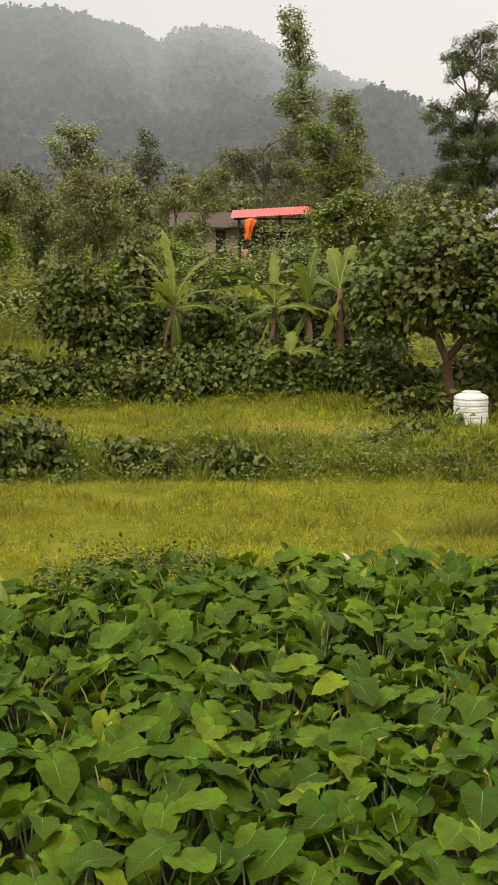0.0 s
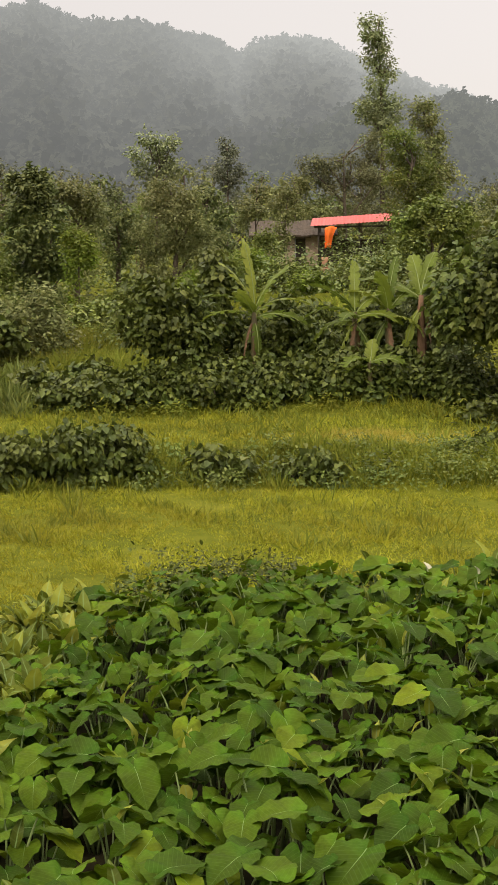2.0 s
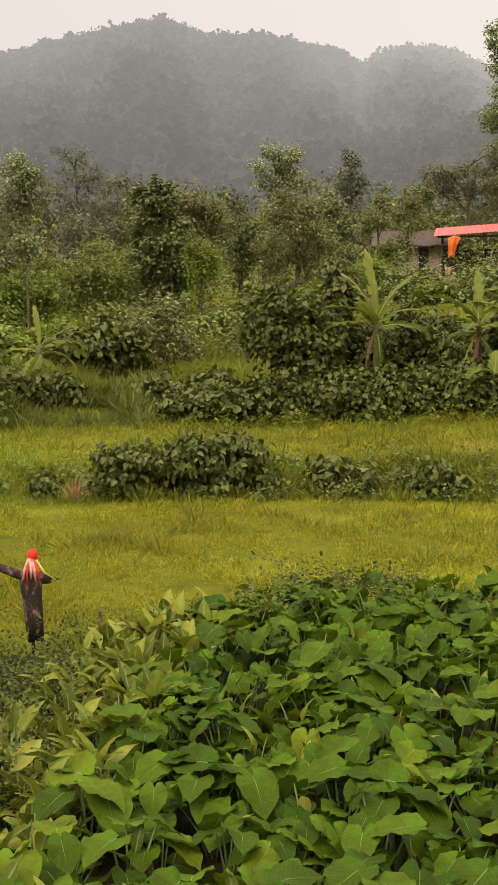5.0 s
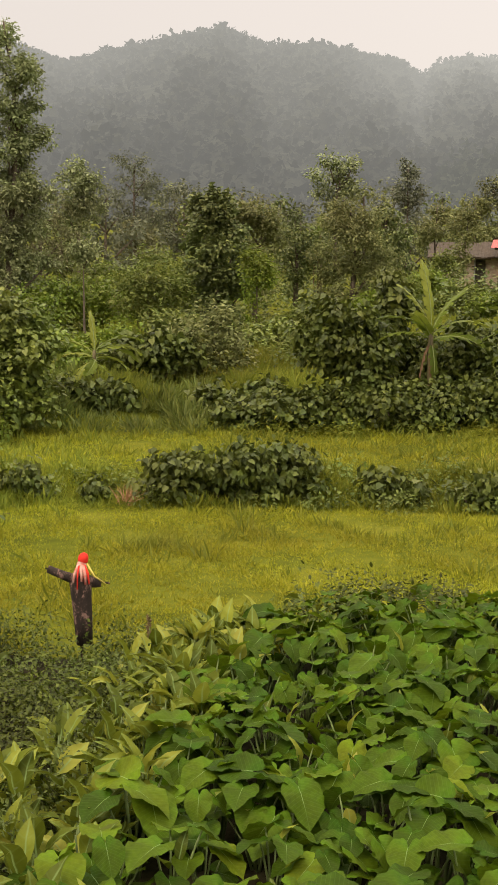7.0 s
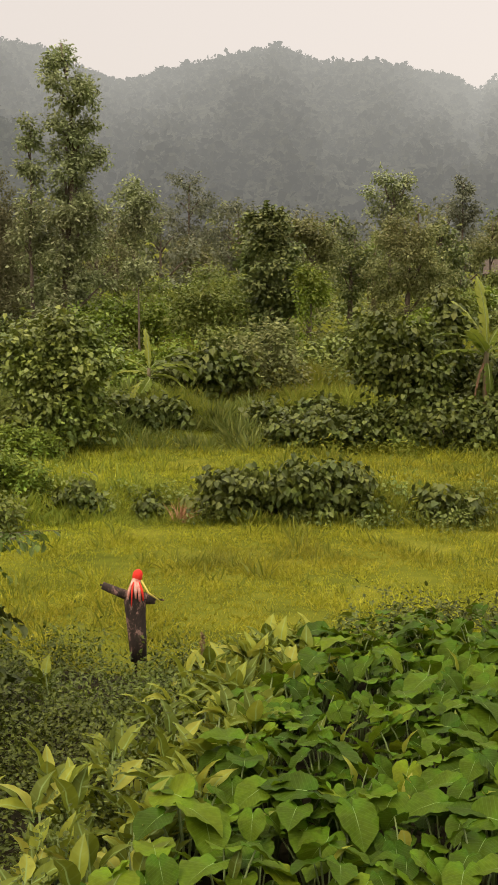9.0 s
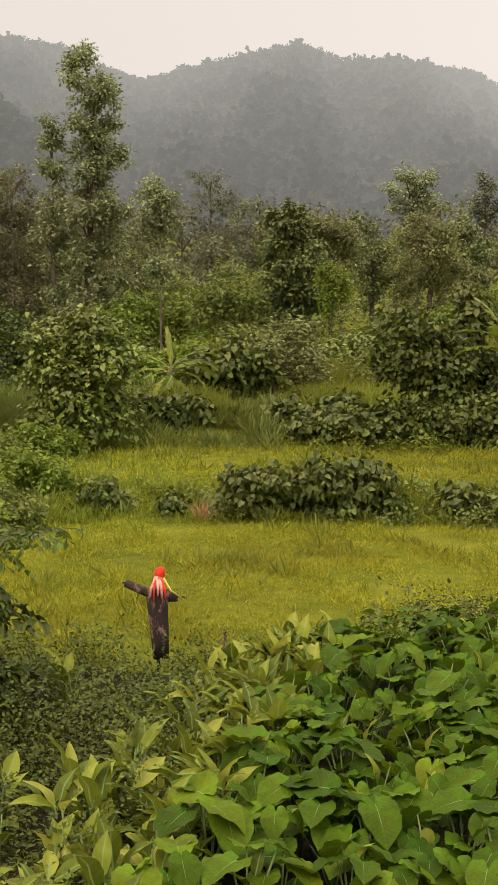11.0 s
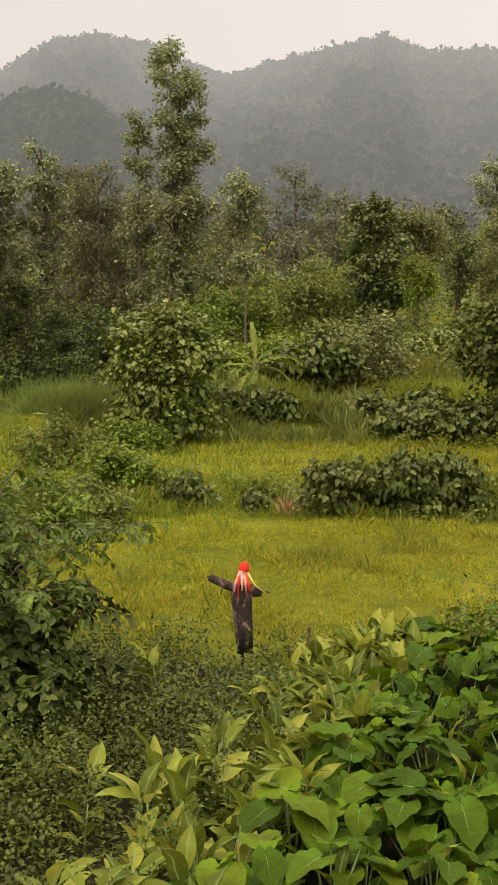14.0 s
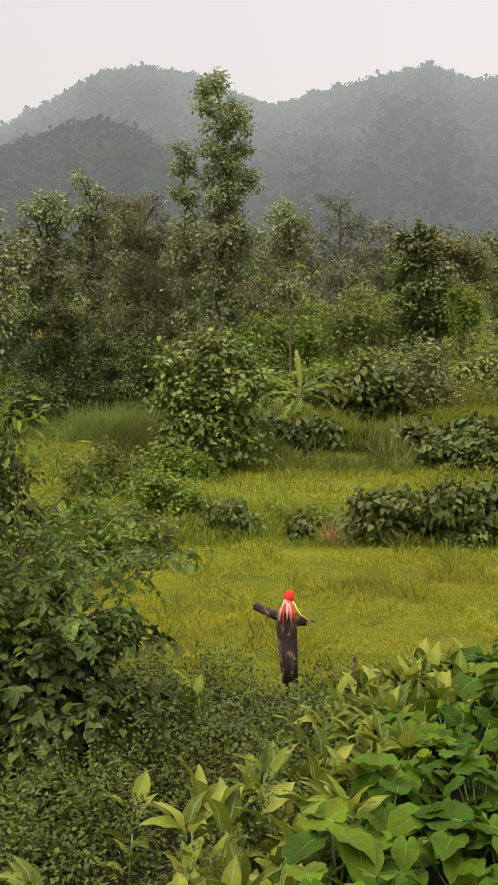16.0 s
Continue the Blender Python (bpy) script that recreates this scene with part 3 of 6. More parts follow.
# ---------------------------------------------------------------- trees and bushes
def plant(name, label, category, b, r, crown_parts, trunk=None, limbs=(), bark=M_BARK, group="", seed=1):
    """A tree or bush at a bearing and distance. Crown parts: (material, leaf shape, leaf size, count, lobes, keywords);
    lobes are (right, back, height above datum, rx, ry, rz); trunk and limbs: points in the same frame with radii."""
    x, y, z0 = on_land(b, r)
    root = thing(name, None, (x, y, z0), b, label=label, category=category, group=group)
    rng = np.random.default_rng(seed)
    if trunk:
        pts, radii = trunk
        part("trunk", tube_mesh("trunk", [(p[0], p[1], p[2] - z0) for p in pts], radii, bark, 10), root)
    for pts, radii in limbs:
        part("limb", tube_mesh("limb", [(p[0], p[1], p[2] - z0) for p in pts], radii, bark, 6), root)
    for mat, shape, size, count, lobes, kw in crown_parts:
        kw = dict(kw)
        # plainer leaves far off
        if shape is HEART and r > 30:
            shape = VINE
        elif shape is OVAL and r > 45:
            shape = RHOMB
        split = (lambda ls, g: ls) if kw.pop("tight", False) else clumped
        low = [(l[0], l[1], l[2] - z0, *l[3:]) for l in lobes]
        if len(low) > 9 or len(low) == 1:
            part("crown", leaf_cloud("crown", mat, shape, split(low, rng), count, size, rng=rng, **kw), root)
            continue
        area = sum(l[3] * l[5] for l in low)
        for k, l in enumerate(low):
            part("crown", leaf_cloud("crown", mat, shape, split([l], rng), int(1.25 * count * l[3] * l[5] / area) + 5, size, rng=rng, **kw), root)
            if not trunk:
                part("stem", tube_mesh("stem", [(l[0] * 0.3, l[1] * 0.3, -0.1), (l[0] * 0.7, l[1] * 0.7, l[2] * 0.55), (l[0], l[1], l[2] + l[5] * 0.3)], [0.03, 0.02, 0.008], bark, 5), root)
    return root


def straight(x, z0, z1, r0, lean=0.0, n=5):
    return [(x + lean * (k / n) + 0.06 * math.sin(k * 2.3), 0.05 * math.cos(k * 1.9), z0 + (z1 - z0) * k / n) for k in range(n + 1)], [r0 * (1 - 0.75 * k / n) for k in range(n + 1)]


# hedge of vines along the foot of the second bank
def vine_hedge():
    rng = np.random.default_rng(5)
    lay = [(-7.0, 0.7), (-5.5, 0.85), (-4, 1.0), (-2.6, 0.95), (-1.2, 1.0), (0.3, 1.1), (1.8, 1.0), (3.2, 1.15), (4.8, 1.3), (6.4, 1.1), (8.0, 1.0), (9.6, 0.95), (11.0, 0.85), (12.3, 0.7)]
    for b, h in lay:
        r = 36.3 + rng.uniform(-0.2, 0.3)
        z = float(land(*xy(b, r)))
        plant("vine_hedge", "low hedge of dark heart-leaved vines along the bank", "hedge", b, r,
              [(M_IVY, HEART, 0.17, 1300, [(-0.45, 0, z + h * 0.4, 0.65, 0.6, h * 0.6), (0.4, 0.2, z + h * 0.45, 0.6, 0.6, h * 0.62), (0, 0.5, z + h * 0.7, 0.6, 0.5, h * 0.5)], {"droop": 0.9, "face": 0.6})], group="vine hedge", seed=int(b * 10 + 200))


vine_hedge()

plant("vine_bush", "tall bush smothered in dark heart-leaved vines", "bush", 7.1, 37.6,
      [(M_IVY, HEART, 0.19, 6200, [(-0.95, 0, 4.2, 0.8, 0.8, 0.8), (-0.6, 0, 3.2, 0.9, 0.8, 0.9), (0.15, 0, 3.3, 1.0, 0.9, 1.1), (0.5, 0, 2.3, 1.1, 1.0, 1.2), (0.3, 0.1, 1.4, 1.4, 1.0, 0.9), (0.0, 0, 4.0, 0.6, 0.6, 0.6)], {"droop": 0.9, "face": 0.6})],
      trunk=straight(0, 1.3, 3.6, 0.14), seed=31)
plant("vine_bush", "narrow bush smothered in dark vines behind the bananas", "bush", 5.5, 40.0,
      [(M_IVY, HEART, 0.2, 2200, [(0.1, 0, 5.1, 0.45, 0.5, 0.6), (-0.1, 0, 4.2, 0.55, 0.6, 0.7), (0.1, 0, 3.2, 0.6, 0.6, 0.8), (0.55, 0, 4.6, 0.35, 0.4, 0.4)], {"droop": 0.9, "face": 0.6})], trunk=straight(0, 1.5, 4.9, 0.1), seed=32)
plant("vine_bush", "bush of dark vines climbing between banana stems", "bush", 2.4, 38.6,
      [(M_IVY, HEART, 0.19, 3600, [(-0.5, 0, 2.6, 0.8, 0.7, 0.9), (0.5, 0, 2.9, 0.7, 0.7, 0.9), (0.1, 0, 1.9, 1.2, 0.8, 0.7), (1.2, 0, 2.3, 0.7, 0.7, 0.8), (0.2, 0, 3.7, 0.4, 0.4, 0.5)], {"droop": 0.9, "face": 0.6})], seed=33)
plant("vine_bush", "low dark vine thicket below the banana leaves", "bush", -1.5, 39.0,
      [(M_IVY, HEART, 0.19, 3600, [(-1.0, 0, 2.2, 0.9, 0.7, 0.8), (0.2, 0, 2.1, 1.0, 0.8, 0.8), (1.3, 0, 2.4, 0.9, 0.8, 1.0), (0.5, 0.3, 3.2, 1.0, 0.7, 0.8)], {"droop": 0.9, "face": 0.6})], seed=34)
for i, (bb, rr, zt) in enumerate(((1.2, 40.6, 3.9), (-0.2, 41.0, 3.7), (-1.8, 41.2, 4.1), (-3.4, 41.0, 4.3), (-4.8, 40.8, 4.4), (3.9, 41.0, 3.6))):
    zb = float(land(*xy(bb, rr)))
    plant("vine_bush", "dark vine-covered bush filling the banana grove", "bush", bb, rr,
          [(M_IVY, HEART, 0.19, 1900, [(-0.45, 0, zb + (zt - zb) * 0.4, 0.75, 0.6, (zt - zb) * 0.45), (0.45, 0, zb + (zt - zb) * 0.4, 0.75, 0.6, (zt - zb) * 0.45), (0.0, 0, zb + (zt - zb) * 0.75, 0.6, 0.5, (zt - zb) * 0.32)], {"droop": 0.9, "face": 0.6})], group="vine bushes of the banana grove", seed=430 + i)
plant("vine_bush", "dark shrub tangled with vines under the tree", "bush", -5.2, 38.4,
      [(M_DARK, HEART, 0.22, 2800, [(-0.8, 0, 2.2, 1.0, 0.8, 1.0), (0.4, 0, 2.0, 1.0, 0.9, 0.8), (-0.3, 0.4, 3.6, 0.9, 0.8, 1.2)], {"droop": 0.6})], seed=35)
plant("shrub", "small twiggy shrub under the tree", "shrub", -6.2, 36.6,
      [(M_DARK, OVAL, 0.16, 900, [(0, 0, 1.9, 0.7, 0.6, 0.7), (0.5, 0, 2.4, 0.35, 0.3, 0.35)], {})], trunk=straight(0, 0.9, 2.0, 0.05), seed=36)

plant("broadleaf_tree", "spreading tree with large heart-shaped leaves and reddish trunk", "tree", -9.4, 35.0,
      [(M_IVY, HEART, 0.2, 9500, [(-1.5, 0, 4.3, 1.3, 1.4, 1.3), (-0.2, 0, 5.1, 1.5, 1.6, 1.35), (1.2, 0, 5.0, 1.5, 1.6, 1.4), (0.3, -0.5, 4.0, 1.7, 1.4, 1.0), (2.4, 0, 4.2, 1.5, 1.5, 1.6), (-2.0, 0, 3.7, 0.8, 0.9, 0.8), (1.2, -0.2, 3.2, 1.0, 0.9, 0.7), (3.4, 0, 3.9, 1.2, 1.2, 1.3)], {"droop": 0.9, "shaggy": 0.16, "face": 0.35, "tight": True})],
      trunk=([(0.05, 0, 0.6), (-0.02, 0, 1.4), (-0.1, 0, 2.2), (-0.5, 0, 3.1), (-0.6, 0, 4.2)], [0.17, 0.14, 0.12, 0.09, 0.05]),
      limbs=[([(-0.1, 0, 2.2), (0.5, 0, 3.0), (1.0, 0, 4.2)], [0.12, 0.1, 0.05]), ([(-0.3, 0, 2.8), (-1.1, 0.1, 3.1), (-1.8, 0, 3.7)], [0.1, 0.08, 0.04]), ([(0.3, 0, 2.7), (1.6, 0.2, 3.2), (2.6, 0, 4.2)], [0.09, 0.07, 0.04])],
      bark=M_BARK_RED, seed=37)
plant("vine_bush", "dark undergrowth behind the tree trunk", "bush", -11.4, 37.2,
      [(M_DARK, HEART, 0.22, 2400, [(-0.3, 0, 2.0, 1.2, 0.8, 1.2), (1.2, 0, 2.2, 1.2, 0.8, 1.3), (-1.4, 0.5, 1.5, 0.8, 0.6, 0.6)], {"droop": 0.6})], seed=38)
plant("vine_bush", "low vines growing round the water tank", "bush", -9.0, 33.6,
      [(M_IVY, HEART, 0.17, 1100, [(-0.6, 0, 1.0, 0.7, 0.5, 0.5), (0.2, 0.2, 0.95, 0.7, 0.5, 0.45), (-1.3, 0.2, 0.85, 0.5, 0.5, 0.35), (1.6, 0.6, 1.0, 0.8, 0.5, 0.5), (0.45, -1.5, 0.75, 0.25, 0.15, 0.2)], {"droop": 0.5})], seed=39)

plant("round_bush", "large rounded bush with broad heart-shaped leaves", "bush", 23.5, 35.2,
      [(M_BROAD, HEART, 0.165, 8600, [(-0.1, 0, 3.9, 1.15, 1.1, 1.2), (0.2, 0, 3.0, 1.4, 1.2, 1.2), (-0.1, 0, 2.1, 1.35, 1.2, 1.0), (-0.8, 0, 3.3, 0.8, 0.8, 0.9), (0.8, 0, 3.6, 0.8, 0.8, 0.9), (0.6, 0, 1.9, 0.9, 0.9, 0.7)], {"droop": 0.8, "shaggy": 0.16, "face": 0.35})],
      trunk=straight(0, 0.7, 3, 0.12), seed=40)
plant("shrub", "olive shrub on the grassy slope", "shrub", 14.1, 43.0,
      [(M_OLIVE, OVAL, 0.2, 2600, [(0, 0, 3.6, 1.1, 1.0, 1.0), (-0.7, 0, 3.0, 0.9, 0.8, 0.9), (0.8, 0, 3.1, 0.8, 0.8, 0.9), (0.2, 0, 2.6, 1.4, 1.0, 0.7), (0.5, 0, 4.2, 0.6, 0.6, 0.5)], {})], trunk=straight(0, 1.7, 3, 0.08), seed=41)
plant("vine_bush", "low patch of dark vines on the slope", "bush", 16.9, 42.0,
      [(M_IVY, HEART, 0.22, 1700, [(-0.6, 0, 2.9, 0.9, 0.7, 0.55), (0.5, 0, 3.0, 1.0, 0.7, 0.65), (1.3, 0, 2.8, 0.6, 0.6, 0.5)], {"droop": 0.9, "face": 0.6})], seed=42)
plant("vine_bush", "low vines spilling over the bank", "bush", 12.3, 38.4,
      [(M_IVY, HEART, 0.2, 1300, [(-0.8, 0, 1.6, 0.9, 0.6, 0.4), (0.5, 0, 1.7, 0.9, 0.6, 0.45)], {"droop": 0.9, "face": 0.6})], seed=43)

for i, (bb, rr, zt, ww) in enumerate(((3.4, 36.7, 2.5, 0.7), (-1.1, 36.6, 2.6, 0.6), (-2.8, 36.8, 2.7, 0.6), (-4.3, 36.9, 2.6, 0.8), (0.6, 36.9, 2.7, 0.8), (18.6, 37.4, 2.2, 0.8), (20.0, 37.6, 2.3, 0.9))):
    zb = float(land(*xy(bb, rr)))
    plant("vine_bush", "low dark vines round a banana stem", "bush", bb, rr,
          [(M_IVY, HEART, 0.18, 800, [(-ww * 0.4, 0, zb + (zt - zb) * 0.45, ww * 0.7, 0.4, (zt - zb) * 0.5), (ww * 0.4, 0, zb + (zt - zb) * 0.5, ww * 0.7, 0.4, (zt - zb) * 0.5)], {"droop": 0.9, "face": 0.6})], group="vines round the banana stems", seed=450 + i)
for i, (bb, rr, zt, ww) in enumerate(((24.9, 50, 4.6, 1.6), (26.4, 47, 4.3, 1.7), (28.2, 46, 4.2, 1.6), (30.0, 42, 3.4, 1.6), (32.4, 40, 3.2, 1.7), (27.2, 52, 5.2, 1.6), (25.6, 41, 2.7, 1.2))):
    zb = float(land(*xy(bb, rr)))
    plant("shrub", "dark shrub at the foot of the thicket", "shrub", bb, rr,
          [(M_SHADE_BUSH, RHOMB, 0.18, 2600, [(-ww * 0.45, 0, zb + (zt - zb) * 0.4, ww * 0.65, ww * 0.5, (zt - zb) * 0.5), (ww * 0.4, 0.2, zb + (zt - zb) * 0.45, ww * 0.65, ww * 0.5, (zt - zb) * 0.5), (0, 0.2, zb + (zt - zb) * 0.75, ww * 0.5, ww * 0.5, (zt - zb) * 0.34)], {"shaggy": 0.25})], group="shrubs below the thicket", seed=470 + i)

# bushes on the low bank
def bank_bush(b, r, lobes, size, count, label, mat=M_IVY, seed=1):
    plant("bank_bush", label, "bush", b, r, [(mat, HEART, size, count, lobes, {"droop": 1.1, "shaggy": 0.12, "face": 0.75})], group="bushes along the low bank", seed=seed)


bank_bush(12.9, 27.6, [(-1.35, 0, 0.55, 0.85, 0.7, 0.6), (-0.5, 0, 0.75, 0.7, 0.7, 0.55), (0.25, 0, 0.75, 0.7, 0.7, 0.7), (1.2, 0, 0.75, 0.75, 0.7, 0.65), (0.75, 0, 0.45, 0.7, 0.7, 0.4), (1.75, 0, 0.45, 0.45, 0.5, 0.4)], 0.15, 4600, "long heart-leaved bush growing on the low bank", M_IVY, 51)
bank_bush(22.5, 27.8, [(0, 0, 0.5, 0.5, 0.5, 0.5)], 0.13, 800, "small round heart-leaved bush on the bank", M_IVY, 52)
bank_bush(19.2, 27.8, [(0, 0, 0.3, 0.25, 0.3, 0.3)], 0.13, 240, "tiny heart-leaved bush on the bank", M_IVY, 53)
bank_bush(5.4, 27.5, [(0, 0, 0.45, 0.5, 0.5, 0.45), (0.4, 0, 0.3, 0.35, 0.4, 0.3)], 0.18, 560, "heart-leaved bush half buried in bank grass", M_IVY, 54)
bank_bush(0.9, 27.4, [(0, 0, 0.4, 0.35, 0.4, 0.45), (0.5, 0, 0.3, 0.4, 0.4, 0.3), (-0.5, 0, 0.25, 0.3, 0.4, 0.25)], 0.14, 650, "scruffy dark bush on the grassy bank", M_IVY, 55)
bank_bush(-8.0, 29.2, [(0, 0, 0.6, 0.6, 0.5, 0.45), (0.5, 0, 0.35, 0.4, 0.4, 0.3)], 0.18, 560, "low heart-leaved bush beside the grass", M_IVY, 56)


def undergrowth(name, label, mat, shape, size, count, n, r0, r1, b0, b1, rad, seed, flat=0.7):
    rng = np.random.default_rng(seed)
    r, b = np.sqrt(rng.uniform(r0 * r0, r1 * r1, n)), rng.uniform(b0, b1, n)
    x, y = -r * np.sin(np.radians(b)), r * np.cos(np.radians(b))
    s = rad * rng.uniform(0.5, 1.3, n)
    lobes = np.stack([x, y, land(x, y) + s * flat * 0.4, s, s, s * flat], -1)
    me = leaf_cloud(name, mat, shape, lobes, count, size, rng=rng, inner=0.2)
    tagged(new(name, me), label, "undergrowth", kind="stuff")


undergrowth("bank_weeds", "tangled low weeds along the bank", M_SLOPE, OVAL, 0.11, 12000, 110, 26.9, 28.9, -14, 36, 0.4, 61)
undergrowth("bank_vines", "dark low vines along the bank", M_IVY, RHOMB, 0.12, 4200, 30, 27.1, 28.6, -14, 12, 0.34, 65)
undergrowth("slope_weeds", "mixed low shrubs and weeds over the slope", M_SLOPE, RHOMB, 0.2, 20000, 105, 39, 85, -14, 37, 0.9, 62, 0.9)
undergrowth("slope_vines", "dark creeping vines over the slope", M_IVY, RHOMB, 0.2, 6000, 28, 38, 70, -14, 37, 0.8, 63, 0.7)
undergrowth("thicket", "dense dark thicket under the trees", M_DARK, RHOMB, 0.28, 26000, 80, 66, 96, -14, 12.5, 2.0, 66, 0.85)
undergrowth("thicket", "dense dark thicket under the trees", M_THICKET, RHOMB, 0.25, 22000, 60, 50, 88, 21.5, 37, 1.9, 67, 0.85)
undergrowth("hedge_weeds", "weeds and grass at the foot of the vine hedge", M_TALL, LANCE, 0.2, 5000, 60, 35.2, 36.4, -14, 14, 0.3, 64)

# trees of the middle distance: bearing, distance, material, then height and lobes
def column_tree(b, r, mat, zs, halfs, label, count, size, shape=OVAL, name="tree", seed=1, lean=None, trunk_r=0.22, tufts=7, loose=0.5):
    """An upright tree: a stack of uneven lobes whose half widths are given at heights."""
    rng = np.random.default_rng(seed)
    z0 = float(land(*xy(b, r)))
    lean = lean or [0] * len(zs)
    lobes = []
    for k, (z, h) in enumerate(zip(zs, halfs)):
        step = (zs[min(k + 1, len(zs) - 1)] - zs[max(k - 1, 0)]) * 0.5
        for q in range(tufts if h > 0.7 else max(3, tufts // 2)):
            a, d = q * 2.4 + rng.uniform(0, 1.0), h * math.sqrt(rng.uniform(0.05, 1.0)) * 0.85
            s = max(0.26, h * rng.uniform(0.26, 0.46))
            lobes.append((lean[k] + d * math.cos(a), d * math.sin(a), z + rng.uniform(-loose, loose) * step, s, s, s * rng.uniform(0.6, 0.95)))
    pts = [(0, 0, z0 - 0.3), (0.03, 0, z0 + 1.2)] + [(lean[k], 0, z) for k, z in enumerate(zs)]
    n = len(pts)
    limbs = []
    for k in range(0, len(lobes), 4):
        L = lobes[k]
        j = min(range(len(zs)), key=lambda i: abs(zs[i] - L[2]))
        zb = max(z0 + 0.8, L[2] - abs(L[0] - lean[j]) * 0.8 - 0.5)
        limbs.append(([(lean[j] * 0.8, 0, zb), ((lean[j] * 0.8 + L[0]) / 2, L[1] * 0.4, (zb + L[2]) / 2 + 0.1), (L[0], L[1], L[2])], [trunk_r * 0.4, trunk_r * 0.28, trunk_r * 0.1]))
    return plant(name, label, "tree", b, r, [(mat, shape, size, count, lobes, {"shaggy": 0.1, "inner": 0.1, "droop": 0.8, "spray": 8, "spread": 0.6, "rosette": 0.35, "face": 0.4})], trunk=(pts, [trunk_r * (1 - 0.85 * i / (n - 1)) for i in range(n)]), limbs=limbs, seed=seed)


def clump_tree(b, r, mat, clumps, size, shape, trunk_r, label, name="tree", seed=1, skirt=1.6):
    """A tree of leafy clumps (right, height, radius) carried on limbs that leave one trunk."""
    rng = np.random.default_rng(seed)
    z0 = float(land(*xy(b, r)))
    top = max(c[1] for c in clumps)
    half = 0.5 * (max(c[0] for c in clumps) - min(c[0] for c in clumps)) + 0.2

    def mid(z):
        near = sorted(clumps, key=lambda c: abs(c[1] - z))[:4]
        return 0.6 * sum(c[0] for c in near) / len(near) * min(1.0, max(0.0, (z - z0) / (top - z0) * 1.4))

    zs = [z0 - 0.3] + [z0 + (top - z0) * k / 6 for k in range(1, 7)]
    pts = [(mid(z), 0.05 * math.sin(z * 2), z) for z in zs]
    lobes, limbs = [], []
    for k, (x, z, rad) in enumerate(clumps):
        back = rng.uniform(-0.55, 0.55) * half
        lobes.append((x, back, z, rad * 0.6, rad * 0.6, rad * 0.5))
        for _ in range(6):
            d = norm(rng.normal(size=3)) * rad * rng.uniform(0.35, 0.8)
            s = rad * rng.uniform(0.42, 0.66)
            lobes.append((x + d[0], back + d[1], z + d[2] * 0.75, s * 1.2, s * 1.1, s * 0.75))
        if k % 2 == 0:
            zb = max(z0 + 0.4, z - abs(x - mid(z)) * 0.8 - rad - 0.3)
            a = (mid(zb), 0.0, zb)
            limbs.append(([a, ((a[0] + x) / 2 + 0.05, back * 0.5, (zb + z) / 2 + 0.08), (x, back, z)], [trunk_r * 0.4, trunk_r * 0.28, trunk_r * 0.1]))
    # the crown goes on down to the undergrowth
    low, wide = max(z0 + 0.2, min(c[1] - c[2] * 0.5 for c in clumps)), max(0.5, half * 0.8)
    for k in range(int(max(0.0, low - z0) * wide * skirt) + (5 if skirt else 0)):
        s = rng.uniform(0.32, 0.6) * min(1.6, wide)
        lobes.append((rng.uniform(-1, 1) * wide, rng.uniform(-0.5, 0.5) * wide, rng.uniform(z0, low), s * 1.2, s, s * 0.75))
    count = int((sum(c[2] ** 2 for c in clumps) + 0.16 * sum(l[3] ** 2 for l in lobes[7 * len(clumps):])) * (32 if r < 64 else 22) / (size * size * 0.3))
    kw = {"shaggy": 0.15, "inner": 0.12, "droop": 0.7, "spray": 7, "spread": 0.7, "rosette": 0.5, "face": 0.3, "cull": 0.0, "tight": True}
    size *= 0.88
    return plant(name, label, "shrub" if name == "shrub" else "tree", b, r, [(mat, shape, size, count, lobes, kw)], trunk=(pts, [trunk_r * (1 - 0.8 * i / 6) for i in range(7)]), limbs=limbs, seed=seed)


clump_tree(23.04, 60, M_PALELF, [(0.2, 17.7, 0.26), (-0.3, 17.0, 0.54), (0.1, 17.1, 0.37), (-0.6, 16.2, 0.37), (-0.3, 15.7, 0.40), (-0.4, 15.2, 0.28), (0.8, 15.9, 0.51), (1.3, 15.6, 0.37), (0.8, 15.2, 0.45), (1.3, 14.9, 0.31), (0.4, 14.7, 0.40), (0.0, 15.0, 0.34), (-0.3, 13.9, 0.48), (0.5, 13.9, 0.54), (1.3, 14.0, 0.45), (0.7, 13.3, 0.54), (-0.1, 13.2, 0.37), (-0.4, 12.5, 0.40), (0.5, 12.6, 0.48), (1.4, 12.6, 0.60), (0.7, 12.0, 0.54), (1.7, 12.8, 0.31)] + [(-0.1, 11.6, 0.48), (-0.4, 11.0, 0.31), (0.7, 11.4, 0.48), (1.2, 10.9, 0.37), (0.4, 10.5, 0.48), (-0.1, 10.6, 0.37), (1.0, 10.2, 0.48), (1.8, 9.9, 0.43), (1.1, 9.4, 0.54), (0.3, 9.6, 0.54), (-0.4, 9.5, 0.43), (1.5, 8.9, 0.43), (0.7, 8.6, 0.48), (0.0, 8.3, 0.57), (-0.7, 8.7, 0.48), (1.2, 8.1, 0.54), (0.4, 7.7, 0.54), (-0.4, 7.5, 0.54), (0.3, 6.7, 0.60), (1.4, 6.7, 0.48), (2.0, 6.6, 0.31), (-0.5, 6.5, 0.48), (0.8, 5.9, 0.57), (-0.1, 5.8, 0.54), (-1.1, 6.2, 0.37)], 0.24, OVAL, 0.2, "tall slender tree with tufted leafy branches and leaning top", "tall_tree", 701)
